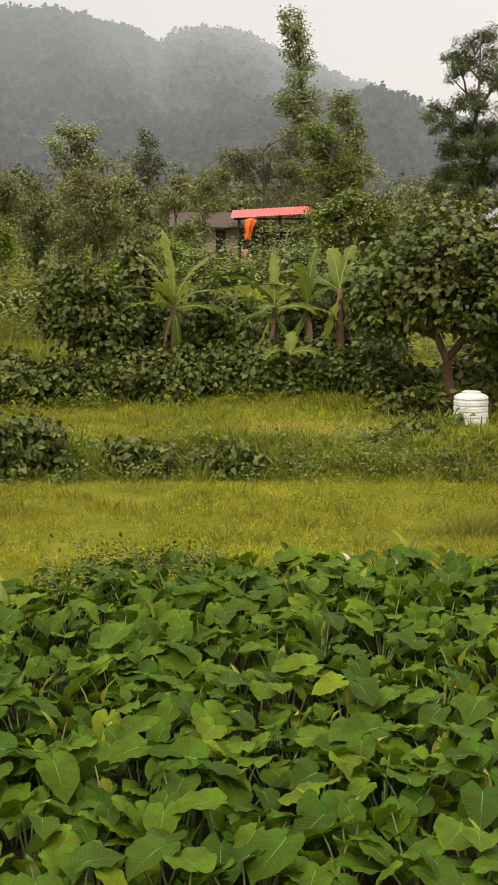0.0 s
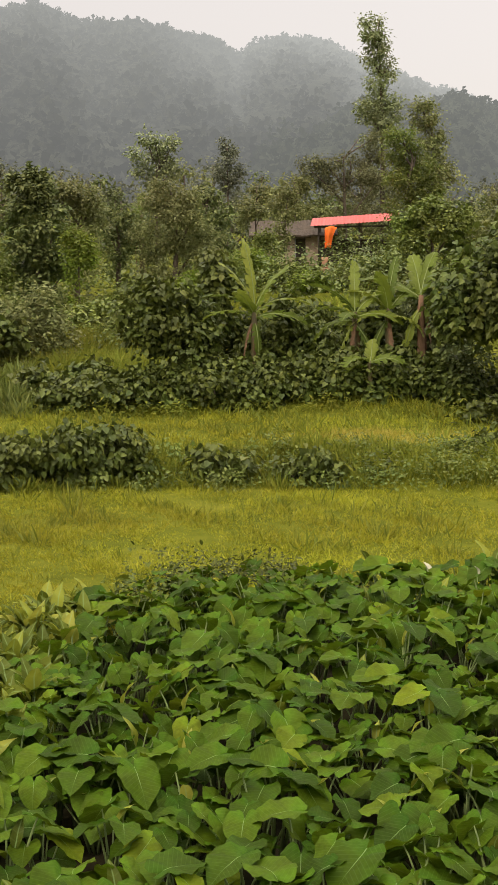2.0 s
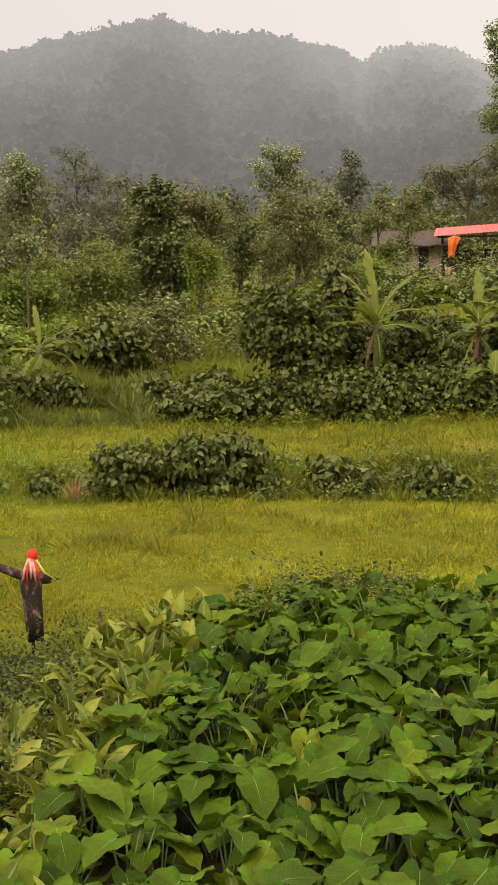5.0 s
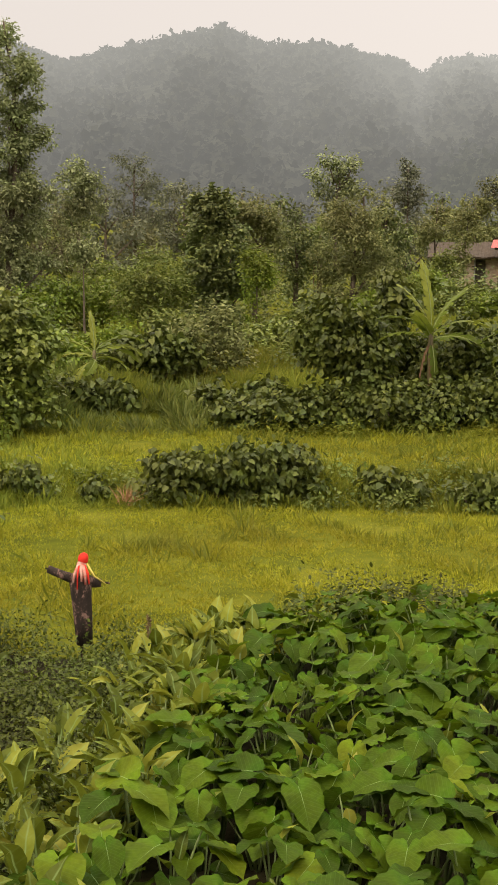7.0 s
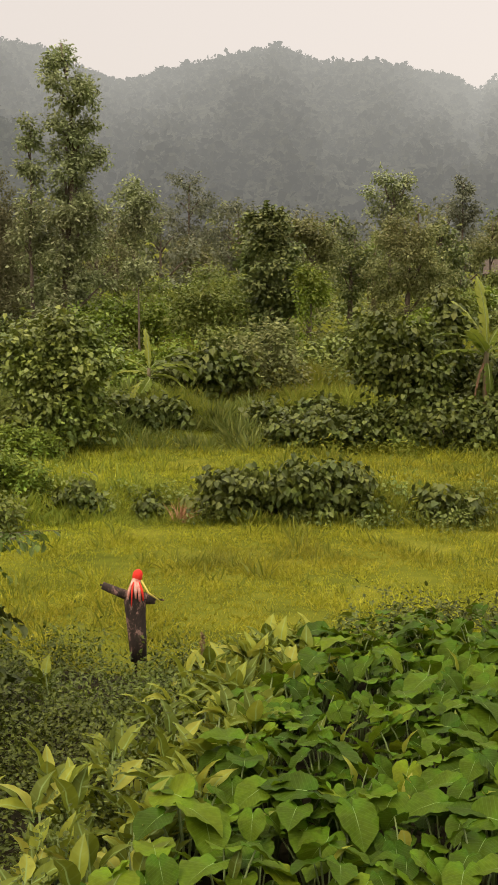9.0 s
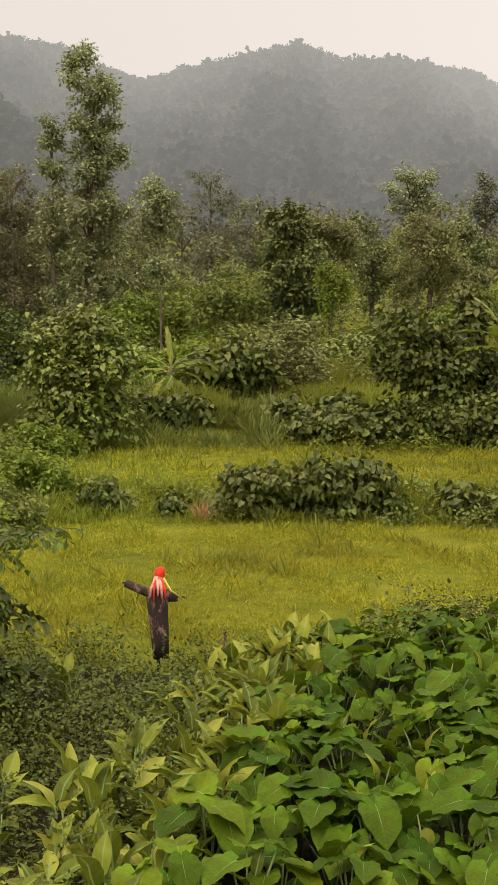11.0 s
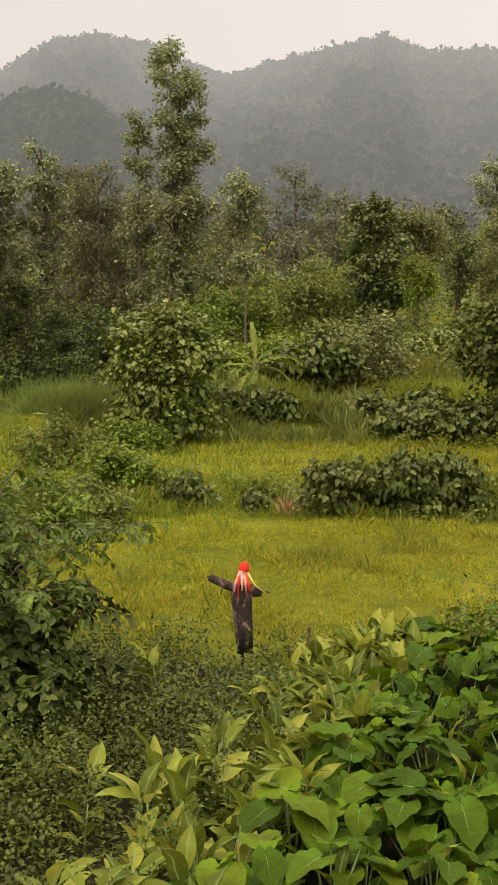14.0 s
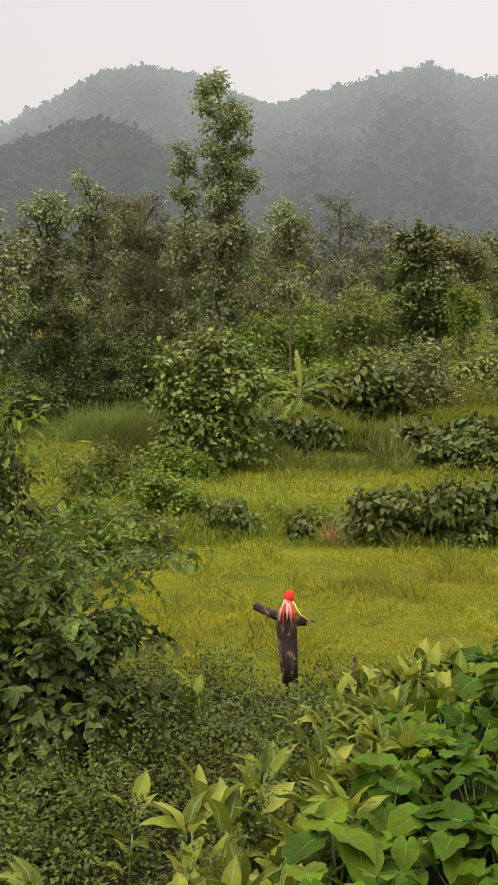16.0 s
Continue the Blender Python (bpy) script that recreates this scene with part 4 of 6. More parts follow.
clump_tree(24.48, 60.5, M_PALELF, [(-0.2, 14.0, 0.34), (0.1, 13.4, 0.37), (-0.4, 13.1, 0.31), (0.2, 13.1, 0.26), (-0.3, 12.0, 0.37), (0.1, 11.9, 0.37), (-0.5, 11.9, 0.20), (0.2, 11.5, 0.31), (-0.3, 10.5, 0.31), (0.2, 10.7, 0.31), (0.3, 9.9, 0.37), (0.0, 9.2, 0.31), (-0.5, 8.7, 0.37), (0.0, 8.4, 0.37), (-0.9, 8.8, 0.23), (0.4, 8.1, 0.37), (-0.5, 10.0, 0.20)], 0.24, OVAL, 0.12, "slender stem of tufted leaves beside the tall tree", "tall_tree", 702)
clump_tree(19.84, 82, M_PALELF, [(-0.2, 13.3, 0.78), (-1.0, 12.9, 0.50), (0.7, 12.9, 0.66), (0.1, 12.2, 0.81), (1.3, 12.4, 0.43), (-0.6, 11.3, 0.66), (0.5, 11.3, 0.74), (1.3, 11.1, 0.50), (-0.2, 10.5, 0.66), (0.9, 10.5, 0.50), (-1.0, 10.5, 0.35), (0.0, 9.6, 0.54)], 0.3, OVAL, 0.16, "grey-green tree with a round top", "tree", 703)
clump_tree(19.63, 54, M_PALELF, [(-0.1, 6.8, 0.36), (-0.4, 7.0, 0.28), (0.3, 6.9, 0.28), (0.0, 6.4, 0.26)], 0.2, OVAL, 0.07, "small sapling with a tufted top", "sapling", 704, 0)
clump_tree(13.58, 58, M_DARK, [(-0.3, 9.4, 0.58), (0.3, 9.5, 0.47), (-0.8, 9.3, 0.30), (-0.0, 8.9, 0.58), (0.7, 9.0, 0.25), (-0.5, 8.2, 0.58), (0.3, 8.1, 0.58), (0.9, 8.0, 0.41), (-0.9, 7.5, 0.47), (-0.0, 7.2, 0.71), (1.1, 7.2, 0.47), (-0.8, 6.4, 0.47), (0.2, 6.1, 0.74), (1.1, 6.1, 0.52), (-0.5, 5.5, 0.55), (0.6, 5.3, 0.63), (1.4, 5.3, 0.47)], 0.21, HEART, 0.16, "tree draped in dark climbing vines", "tree", 705)
clump_tree(11.75, 66, M_OLIVE, [(-0.3, 9.5, 0.81), (0.6, 9.3, 0.66), (-1.0, 9.3, 0.53), (-0.2, 8.7, 0.84), (0.9, 8.7, 0.53), (0.6, 8.1, 0.62), (-0.3, 8.0, 0.62), (1.5, 8.2, 0.50)], 0.22, OVAL, 0.16, "round tree with yellow-green top leaves", "tree", 706)
clump_tree(11.62, 56, M_LIGHT, [(-0.2, 6.9, 0.40), (0.2, 6.4, 0.45), (-0.4, 6.3, 0.34), (0.4, 5.8, 0.45), (-0.1, 5.6, 0.42)], 0.22, OVAL, 0.06, "bright green bush against dark trees", "shrub", 707)
clump_tree(7.92, 84, M_PALELF, [(-0.8, 14.3, 0.52), (0.1, 14.1, 0.68), (1.1, 14.1, 0.44), (-1.3, 13.2, 0.52), (-0.2, 13.2, 0.76), (0.9, 13.0, 0.52), (-1.0, 12.3, 0.60), (0.2, 12.3, 0.76), (1.0, 12.3, 0.44), (-0.4, 11.5, 0.60), (0.0, 10.6, 0.56)], 0.28, OVAL, 0.16, "upright tree with a tufted round top", "tree", 708)
clump_tree(7.23, 66, M_OLIVE, [(-0.2, 9.7, 0.87), (0.7, 9.2, 0.78), (-1.1, 9.0, 0.81), (-0.2, 8.4, 1.06), (1.0, 8.1, 0.87), (-1.4, 7.5, 0.87), (0.1, 6.9, 1.06), (-1.4, 6.3, 0.69), (1.6, 7.2, 0.87), (1.2, 6.4, 0.81)], 0.2, OVAL, 0.2, "dense rounded tree with dull green leaves", "tree", 709)
clump_tree(9.80, 70, M_DARK, [(-0.4, 9.0, 0.73), (0.4, 8.3, 0.86), (-0.6, 7.7, 0.76), (0.8, 7.1, 0.86), (-0.2, 6.4, 0.70), (-0.0, 9.7, 0.40)], 0.22, OVAL, 0.18, "dark shaded tree in the thicket", "tree", 710)
clump_tree(-2.44, 110, M_PALELF, [(-1.5, 27.1, 0.68), (-0.5, 27.3, 0.47), (-1.0, 26.1, 0.88), (-0.1, 25.9, 0.42), (-0.7, 25.2, 0.78), (0.2, 25.3, 0.52), (-1.4, 24.2, 0.47), (-0.5, 24.2, 0.88), (0.6, 23.7, 0.47), (-0.5, 23.0, 0.78), (0.8, 23.0, 0.57), (-1.0, 22.1, 0.57), (0.3, 22.3, 0.68), (-0.6, 21.5, 0.42), (0.0, 21.4, 0.42), (-0.9, 20.6, 0.88), (0.3, 20.6, 0.94), (1.3, 20.1, 0.47), (-1.7, 19.9, 0.68), (-0.2, 19.6, 1.04), (1.1, 19.4, 0.57), (-1.2, 19.0, 0.78), (0.4, 18.6, 0.83), (-0.4, 18.1, 0.57)], 0.34, OVAL, 0.26, "very tall narrow spire-shaped tree with tiers of leaves", "spire_tree", 711)
clump_tree(-4.60, 108, M_OLIVE, [(-0.9, 19.6, 0.77), (-0.2, 19.8, 0.56), (-1.4, 19.1, 0.46), (0.3, 18.6, 0.77), (-0.7, 18.1, 0.87), (0.8, 17.4, 0.56), (0.1, 16.9, 0.97), (0.9, 16.4, 0.51), (0.4, 15.7, 0.82), (0.9, 14.1, 1.23), (-0.2, 15.1, 1.02)], 0.32, OVAL, 0.2, "rounded olive tree beside the spire tree", "tree", 712)
clump_tree(-3.76, 86, M_SLOPE, [(-1.1, 14.8, 0.61), (-0.4, 14.6, 0.69), (-1.5, 14.3, 0.53), (-0.5, 13.9, 0.90), (0.4, 13.7, 0.53), (-1.1, 13.3, 0.77), (0.0, 12.9, 0.85), (1.2, 12.5, 0.53), (-0.5, 12.4, 0.90), (0.6, 11.8, 0.85), (-0.7, 11.4, 0.77), (0.2, 11.0, 0.85), (1.7, 11.0, 0.77), (-1.5, 11.8, 0.45)], 0.26, OVAL, 0.2, "light green upright tree beside the red-roofed shed", "tree", 713)
clump_tree(-0.78, 106, M_BROWN, [(2.2, 16.8, 0.65), (1.8, 16.3, 0.60), (2.6, 15.5, 0.80), (1.3, 14.9, 0.80), (0.3, 15.2, 0.60), (-0.6, 14.9, 0.70), (-1.6, 14.5, 0.75), (-2.6, 14.9, 0.75), (-3.6, 14.7, 0.60), (-2.0, 13.5, 1.10), (-0.0, 13.7, 1.10), (1.4, 13.5, 1.10), (2.8, 13.5, 1.00), (-3.5, 13.4, 0.90)], 0.28, RHOMB, 0.2, "brownish tree behind the shed roof", "tree", 714)
clump_tree(-4.87, 74, M_BROAD, [(-0.9, 8.8, 0.91), (0.4, 9.0, 0.95), (-1.6, 8.1, 0.70), (0.1, 7.8, 0.98), (1.5, 8.4, 0.81), (-1.2, 7.2, 0.84), (1.1, 7.2, 0.91)], 0.21, HEART, 0.16, "dark leafy tree by the shed", "tree", 715)
clump_tree(3.28, 84, M_OLIVE, [(-0.2, 11.1, 0.40), (0.4, 11.3, 0.36), (0.0, 10.6, 0.56), (-0.7, 9.8, 0.72), (0.2, 9.6, 0.52), (-1.0, 9.0, 0.64)], 0.24, OVAL, 0.12, "olive leafy tree behind the house", "tree", 716, 0)
clump_tree(2.04, 82, M_OLIVE, [(0.1, 10.6, 0.50), (0.5, 10.1, 0.47), (-0.5, 9.8, 0.50), (0.7, 9.5, 0.39), (0.1, 9.1, 0.47), (-0.4, 8.5, 0.47), (-0.0, 7.8, 0.43), (-0.5, 7.1, 0.54)], 0.22, OVAL, 0.09, "thin leafy tree before the house wall", "tree", 717, 0)
clump_tree(4.71, 105, M_HAZE_GREY, [(-0.2, 16.5, 0.45), (0.1, 15.8, 0.70), (-0.2, 14.9, 0.79), (0.8, 14.5, 0.60), (-0.7, 14.0, 0.60), (0.5, 13.7, 0.70), (-0.1, 13.0, 0.65)], 0.3, OVAL, 0.14, "slender tree with haze painted into grey leaves", "tree", 718)
# the dark thicket leaf puts this tree's backlit look into its colour
clump_tree(-10.65, 78, M_THICKET, [(-0.0, 19.3, 0.74), (-1.0, 18.8, 0.66), (-1.8, 18.2, 0.59), (-0.7, 17.9, 0.74), (0.5, 18.2, 0.74), (-2.4, 17.9, 0.33), (-1.5, 17.2, 0.63), (0.1, 16.8, 0.74), (-2.0, 16.6, 0.37), (-0.6, 15.9, 0.59), (0.8, 16.2, 0.66), (-3.0, 15.1, 0.44), (-2.3, 14.9, 0.44), (-1.4, 15.0, 0.66), (-0.2, 14.8, 0.77), (-3.3, 14.2, 0.44), (-2.3, 13.9, 0.74), (-0.9, 13.7, 0.89)] + [(0.5, 13.8, 0.89), (-3.1, 13.4, 0.33), (-1.9, 12.5, 0.89), (-0.5, 12.5, 1.03), (0.9, 12.5, 0.96), (-2.2, 11.1, 0.89), (-0.8, 11.1, 1.03), (0.6, 10.8, 1.00), (-2.6, 10.1, 0.74), (-1.2, 9.6, 0.74), (1.5, 17.2, 0.89), (1.9, 14.8, 1.03), (1.9, 11.8, 1.11)], 0.15, OVAL, 0.22, "big open-crowned tree with bare twigs, coloured dark as if backlit", "tree", 719)
clump_tree(29.16, 54, M_PALELF, [(-0.2, 11.7, 0.28), (0.3, 11.1, 0.33), (0.7, 10.9, 0.28), (0.0, 10.2, 0.46), (0.7, 10.0, 0.38), (1.2, 9.9, 0.23), (0.1, 9.4, 0.46), (0.9, 9.3, 0.33), (0.0, 8.4, 0.46), (0.7, 8.3, 0.41), (1.3, 8.4, 0.23), (0.6, 7.4, 0.41), (1.0, 7.0, 0.28), (0.2, 6.5, 0.41), (0.7, 6.0, 0.33), (-0.1, 7.4, 0.43)], 0.22, OVAL, 0.2, "tall tree with drooping tufted leaves", "tree", 720)
clump_tree(30.84, 53, M_PALELF, [(-0.2, 10.7, 0.45), (0.4, 10.6, 0.40), (-0.7, 10.2, 0.35), (0.0, 10.0, 0.50), (0.7, 9.8, 0.40), (0.1, 9.3, 0.45), (0.8, 8.6, 0.50), (-0.1, 8.3, 0.50), (-0.6, 7.8, 0.40), (0.4, 7.6, 0.55), (0.9, 6.9, 0.50), (-0.4, 6.7, 0.45), (-1.0, 9.5, 0.25), (-1.5, 8.6, 0.35)], 0.22, OVAL, 0.18, "leafy tree with brown-tinged top beside the tall one", "tree", 721)
clump_tree(30.07, 42, M_THICKET, [(-0.3, 5.5, 0.62), (-1.1, 5.3, 0.52), (0.5, 5.2, 0.56), (1.2, 4.5, 0.48), (-0.3, 4.3, 0.74), (0.7, 3.9, 0.66), (-1.1, 3.9, 0.62), (1.6, 3.7, 0.44), (2.0, 3.3, 0.32), (-0.3, 3.0, 0.74), (0.8, 2.8, 0.62), (-1.3, 2.8, 0.62), (1.8, 3.0, 0.38), (0.0, 2.2, 0.66), (-1.1, 2.0, 0.56)], 0.13, RHOMB, 0.2, "dense dark small-leaved tree", "tree", 722)
clump_tree(27.03, 68, M_BROWN, [(-0.5, 11.6, 0.51), (0.2, 12.2, 0.39), (0.3, 11.3, 0.45), (-0.2, 10.4, 0.64), (-0.0, 8.8, 0.71), (0.3, 7.3, 0.77), (-0.0, 6.1, 0.74), (-0.9, 4.8, 0.64)], 0.2, RHOMB, 0.14, "thin dark brownish thicket tree", "tree", 723)
clump_tree(25.64, 70, M_BROWN, [(-0.8, 10.2, 0.60), (0.0, 9.6, 0.60), (-0.4, 8.7, 0.73), (0.5, 9.0, 0.53), (0.0, 7.1, 0.76), (0.8, 7.4, 0.50), (-0.5, 5.8, 0.79), (0.8, 5.8, 0.56), (-0.9, 8.1, 0.46)], 0.2, RHOMB, 0.14, "bare-branched brownish tree in the thicket", "tree", 724)
column_tree(-8.0, 90, M_OLIVE, [7, 9, 10.6], [3, 2.6, 1.6], "low rounded tree by the slope", 5760, 0.279, RHOMB, "tree", 78, tufts=12)
column_tree(1.6, 104, M_OLIVE, [9, 10.6, 12.2, 13.4], [2.2, 2.4, 2.0, 1.2], "tree behind the house roof", 3520, 0.32, RHOMB, "tree", 86)
column_tree(5.7, 80, M_DARK, [5.5, 7.4, 9.2, 10.4], [1.6, 1.8, 1.7, 1.0], "dark leafy tree beside the house", 7296, 0.26, RHOMB, "tree", 88, tufts=12)
column_tree(17.3, 120, M_HAZE_GREY, [11, 13.5, 16, 18.3], [2.6, 3.0, 3.0, 1.8], "pale tree with haze painted into grey-green leaves", 5760, 0.288, RHOMB, "tree", 90, tufts=11)
column_tree(15.0, 118, M_HAZE_GREY, [10, 12, 14, 15.5], [2.4, 2.8, 2.6, 1.5], "grey-green tree with haze painted into its leaves", 3200, 0.36, RHOMB, "tree", 91)
column_tree(33.6, 53, M_PALELF, [4, 6, 8, 9.6], [2.0, 2.2, 2.0, 1.2], "tree at the edge of the thicket", 9728, 0.26, RHOMB, "tree", 96, tufts=12)
column_tree(26.4, 66, M_BROWN, [4.5, 6.5, 8.5, 10.5, 12.2], [2.0, 2.2, 2.0, 1.7, 0.9], "thin dark brownish thicket tree", 14592, 0.176, RHOMB, "tree", 97, tufts=12)
column_tree(27.9, 70, M_BROWN, [5, 7, 9, 11, 12.6], [2.0, 2.2, 2.1, 1.8, 0.9], "thin dark brownish thicket tree", 13680, 0.176, RHOMB, "tree", 98, tufts=12)
column_tree(24.8, 72, M_DARK, [5, 7, 9, 10.5], [2.0, 2.2, 2.0, 1.2], "dark tree behind the tall tree", 7904, 0.22, RHOMB, "tree", 99, tufts=12)
column_tree(21.6, 74, M_BROWN, [5, 7, 9, 11], [1.8, 2.0, 2.0, 1.2], "dark brownish tree behind the tall tree", 6240, 0.192, RHOMB, "tree", 100, tufts=11)
plant("shrub", "wide light green shrub on the slope", "shrub", 16.7, 58,
      [(M_SLOPE, OVAL, 0.22, 3400, [(0, 0, 6.0, 1.3, 1.2, 1.1), (-0.9, 0, 5.1, 1.2, 1.0, 1.1), (0.9, 0, 5.2, 1.1, 1.0, 1.1), (0.1, -0.4, 4.3, 1.7, 1.0, 0.9)], {"shaggy": 0.25})], seed=92)


for i, (bb, rr, zt, ww) in enumerate(((5.0, 70, 6.3, 1.6), (3.6, 74, 6.9, 1.5), (2.9, 78, 8.4, 0.9), (2.2, 72, 5.9, 1.5), (0.9, 70, 5.2, 1.6), (-0.6, 74, 5.5, 1.6), (-1.2, 80, 6.3, 1.2), (-2.2, 72, 6.3, 1.7), (-3.6, 74, 7.4, 1.8), (6.4, 62, 5.2, 1.6), (-5.0, 64, 5.6, 1.9), (-7.0, 66, 6.0, 2.2), (9.2, 56, 4.6, 1.6), (12.4, 50, 3.6, 1.5), (18.3, 47, 3.6, 1.5), (15.5, 50, 4.2, 1.5), (21.2, 44, 3.4, 1.5), (15.4, 66, 6.2, 1.9), (17.8, 70, 6.8, 2.0), (18.8, 62, 5.6, 1.6), (20.4, 64, 6.0, 1.7), (13.9, 60, 5.0, 1.6), (19.4, 74, 7.4, 2.2), (16.4, 80, 8.2, 2.4), (22.0, 56, 5.2, 1.7), (14.6, 76, 7.6, 2.2), (21.6, 62, 6.2, 1.8), (9.6, 47, 3.2, 1.3), (10.6, 52, 3.9, 1.4))):
    zb = float(land(*xy(bb, rr)))
    hh = zt - zb
    plant("shrub", "dense leafy shrub on the slope", "shrub", bb, rr,
          [((M_SLOPE, M_LIGHT, M_SLOPE, M_BROAD, M_LIGHT)[i % 5], RHOMB, 0.22, 2100, [(-ww * 0.45, 0, zb + hh * 0.4, ww * 0.6, ww * 0.5, hh * 0.5), (ww * 0.4, 0.2, zb + hh * 0.45, ww * 0.6, ww * 0.5, hh * 0.5), (0, 0.2, zb + hh * 0.72, ww * 0.5, ww * 0.5, hh * 0.34)], {"shaggy": 0.25})], group="shrubs on the slope", seed=400 + i)


def back_woods():
    rng = np.random.default_rng(8)
    mats = [M_HAZE_GREY, M_OLIVE, M_BROWN, M_DARK, M_HAZE_GREY]
    words = {0: "wood-edge tree with haze painted into grey-green leaves", 1: "olive tree at the wood's edge", 2: "brownish tree at the wood's edge", 3: "dark tree at the wood's edge", 4: "wood-edge tree with haze painted into grey-green leaves"}
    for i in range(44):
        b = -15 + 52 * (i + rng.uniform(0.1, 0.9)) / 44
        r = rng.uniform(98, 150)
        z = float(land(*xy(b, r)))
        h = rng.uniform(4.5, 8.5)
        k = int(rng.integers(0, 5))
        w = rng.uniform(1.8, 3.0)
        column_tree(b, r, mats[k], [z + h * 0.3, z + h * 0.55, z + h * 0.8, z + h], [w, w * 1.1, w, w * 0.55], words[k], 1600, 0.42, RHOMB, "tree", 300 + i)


back_woods()

# near bushes and saplings at the field's edge
def arching_bush(b, r, stems, reach, mats, leaf, label, seed):
    """A bush of thin stems that rise from one foot and arch outwards, with side twigs and leaves along them."""
    rng = np.random.default_rng(seed)
    x, y, z0 = on_land(b, r)
    root = thing("leafy_bush", None, (x, y, z0), b, label=label, category="bush")
    for k in range(stems):
        az, ln, up = rng.uniform(0, 6.283), reach * rng.uniform(0.45, 1.0), radians(rng.uniform(58, 88))
        out = np.array([math.cos(az), math.sin(az) * 0.7, 0.0])
        p = np.array([rng.normal() * 0.25 - 0.1, rng.normal() * 0.2, -0.05])
        pts, bend = [p.copy()], radians(rng.uniform(45, 105))
        for i in range(10):
            a = up - bend * ((i + 1) / 10) ** 2.2
            p = p + (out * math.cos(a) + np.array([0, 0, 1.0]) * math.sin(a)) * ln / 10
            p[2] = max(p[2], 0.08)
            pts.append(p.copy())
        pts = np.array(pts)
        part("stem", tube_mesh("stem", pts.tolist(), [0.016 * (1 - 0.085 * i) for i in range(11)], M_BARK, 5), root)
        pos, tip = [], []
        runs = [(pts[3:], 5)]
        for i in range(3, 10):
            for _ in range(2):
                side = norm(rng.normal(size=3) * np.array([1, 1, 0.45]) + out * 0.5)
                t = np.linspace(0, 1, 5)[:, None]
                runs.append((pts[i] + side * t * rng.uniform(0.25, 0.55) - np.array([0, 0, 0.16]) * t * t, 3))
        for run, each in runs:
            for i in range(len(run) - 1):
                d = norm(run[i + 1] - run[i])
                for q in range(each):
                    s = norm(np.cross(d, (0, 0, 1.0)) * (1 if (i + q) % 2 else -1) + rng.normal(size=3) * 0.35)
                    pos.append(run[i] + (run[i + 1] - run[i]) * q / each)
                    tip.append(d * 0.6 + s * 0.9 + np.array([0, 0, -0.35]))
        pos, tip = np.array(pos), np.array(tip)
        nrm = rng.normal(size=pos.shape) * 0.4 + np.array([0, 0, 1.0]) + out * 0.35
        high = pts[6][2] > 1.2
        v, f = scatter(OVAL if high else HEART, pos, tip, nrm, leaf * (0.95 if high else 1.0) * rng.uniform(0.55, 1.25, len(pos)))
        part("leaves", np_mesh("leaves", v, f, mats[0] if high else mats[1]), root)
    return root


arching_bush(33.0, 12.9, 64, 2.7, (M_NEARLEAF, M_SHADE_BUSH), 0.125, "large near bush with arching twigs and dark pointed leaves", 111)
arching_bush(31.2, 12.2, 34, 1.3, (M_NEARLEAF, M_SHADE_BUSH), 0.125, "low spreading bush with broad dark leaves", 113)
arching_bush(33.4, 13.6, 48, 3.8, (M_NEARLEAF, M_SHADE_BUSH), 0.12, "tall leafy bush at the edge of the weeds", 114)
arching_bush(34.3, 14.6, 36, 4.2, (M_NEARLEAF, M_SHADE_BUSH), 0.13, "tall leafy bush behind the near one", 115)
plant("sapling", "light green sapling with drooping leaves", "sapling", 32.6, 14.5,
      [(M_LIGHT, LANCE, 0.17, 330, [(-0.1, 0, 3.6, 0.4, 0.4, 0.35), (0.35, 0, 3.25, 0.3, 0.3, 0.18), (-0.5, 0, 3.0, 0.5, 0.5, 0.5)], {"droop": 1.3, "inner": 0.1, "spray": 8, "rosette": 0.8, "shaggy": 0.4}),
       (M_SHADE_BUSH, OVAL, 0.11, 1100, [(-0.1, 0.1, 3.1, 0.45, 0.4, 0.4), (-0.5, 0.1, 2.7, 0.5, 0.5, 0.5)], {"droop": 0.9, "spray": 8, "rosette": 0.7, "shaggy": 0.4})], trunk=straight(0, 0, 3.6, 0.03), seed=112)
for bb, rr, hh, kk in ((27.6, 26.0, 1.0, 1), (29.4, 24.5, 1.4, 2), (31.6, 23.0, 1.7, 3), (26.0, 28.6, 0.9, 4), (33.5, 22.0, 1.9, 5), (25.3, 33.6, 0.9, 6), (28.5, 31.0, 1.2, 7)):
    zz = float(land(*xy(bb, rr)))
    plant("shrub", "light green weedy shrub at the field's edge", "shrub", bb, rr,
          [((M_LIGHT, M_SLOPE)[kk % 2], OVAL, 0.14, 1900, [(-0.4, 0, zz + hh * 0.45, 0.7, 0.6, hh * 0.5), (0.5, 0, zz + hh * 0.4, 0.7, 0.6, hh * 0.45), (0, 0, zz + hh * 0.75, 0.5, 0.5, hh * 0.35)], {})], group="shrubs at the field's edge", seed=120 + kk)


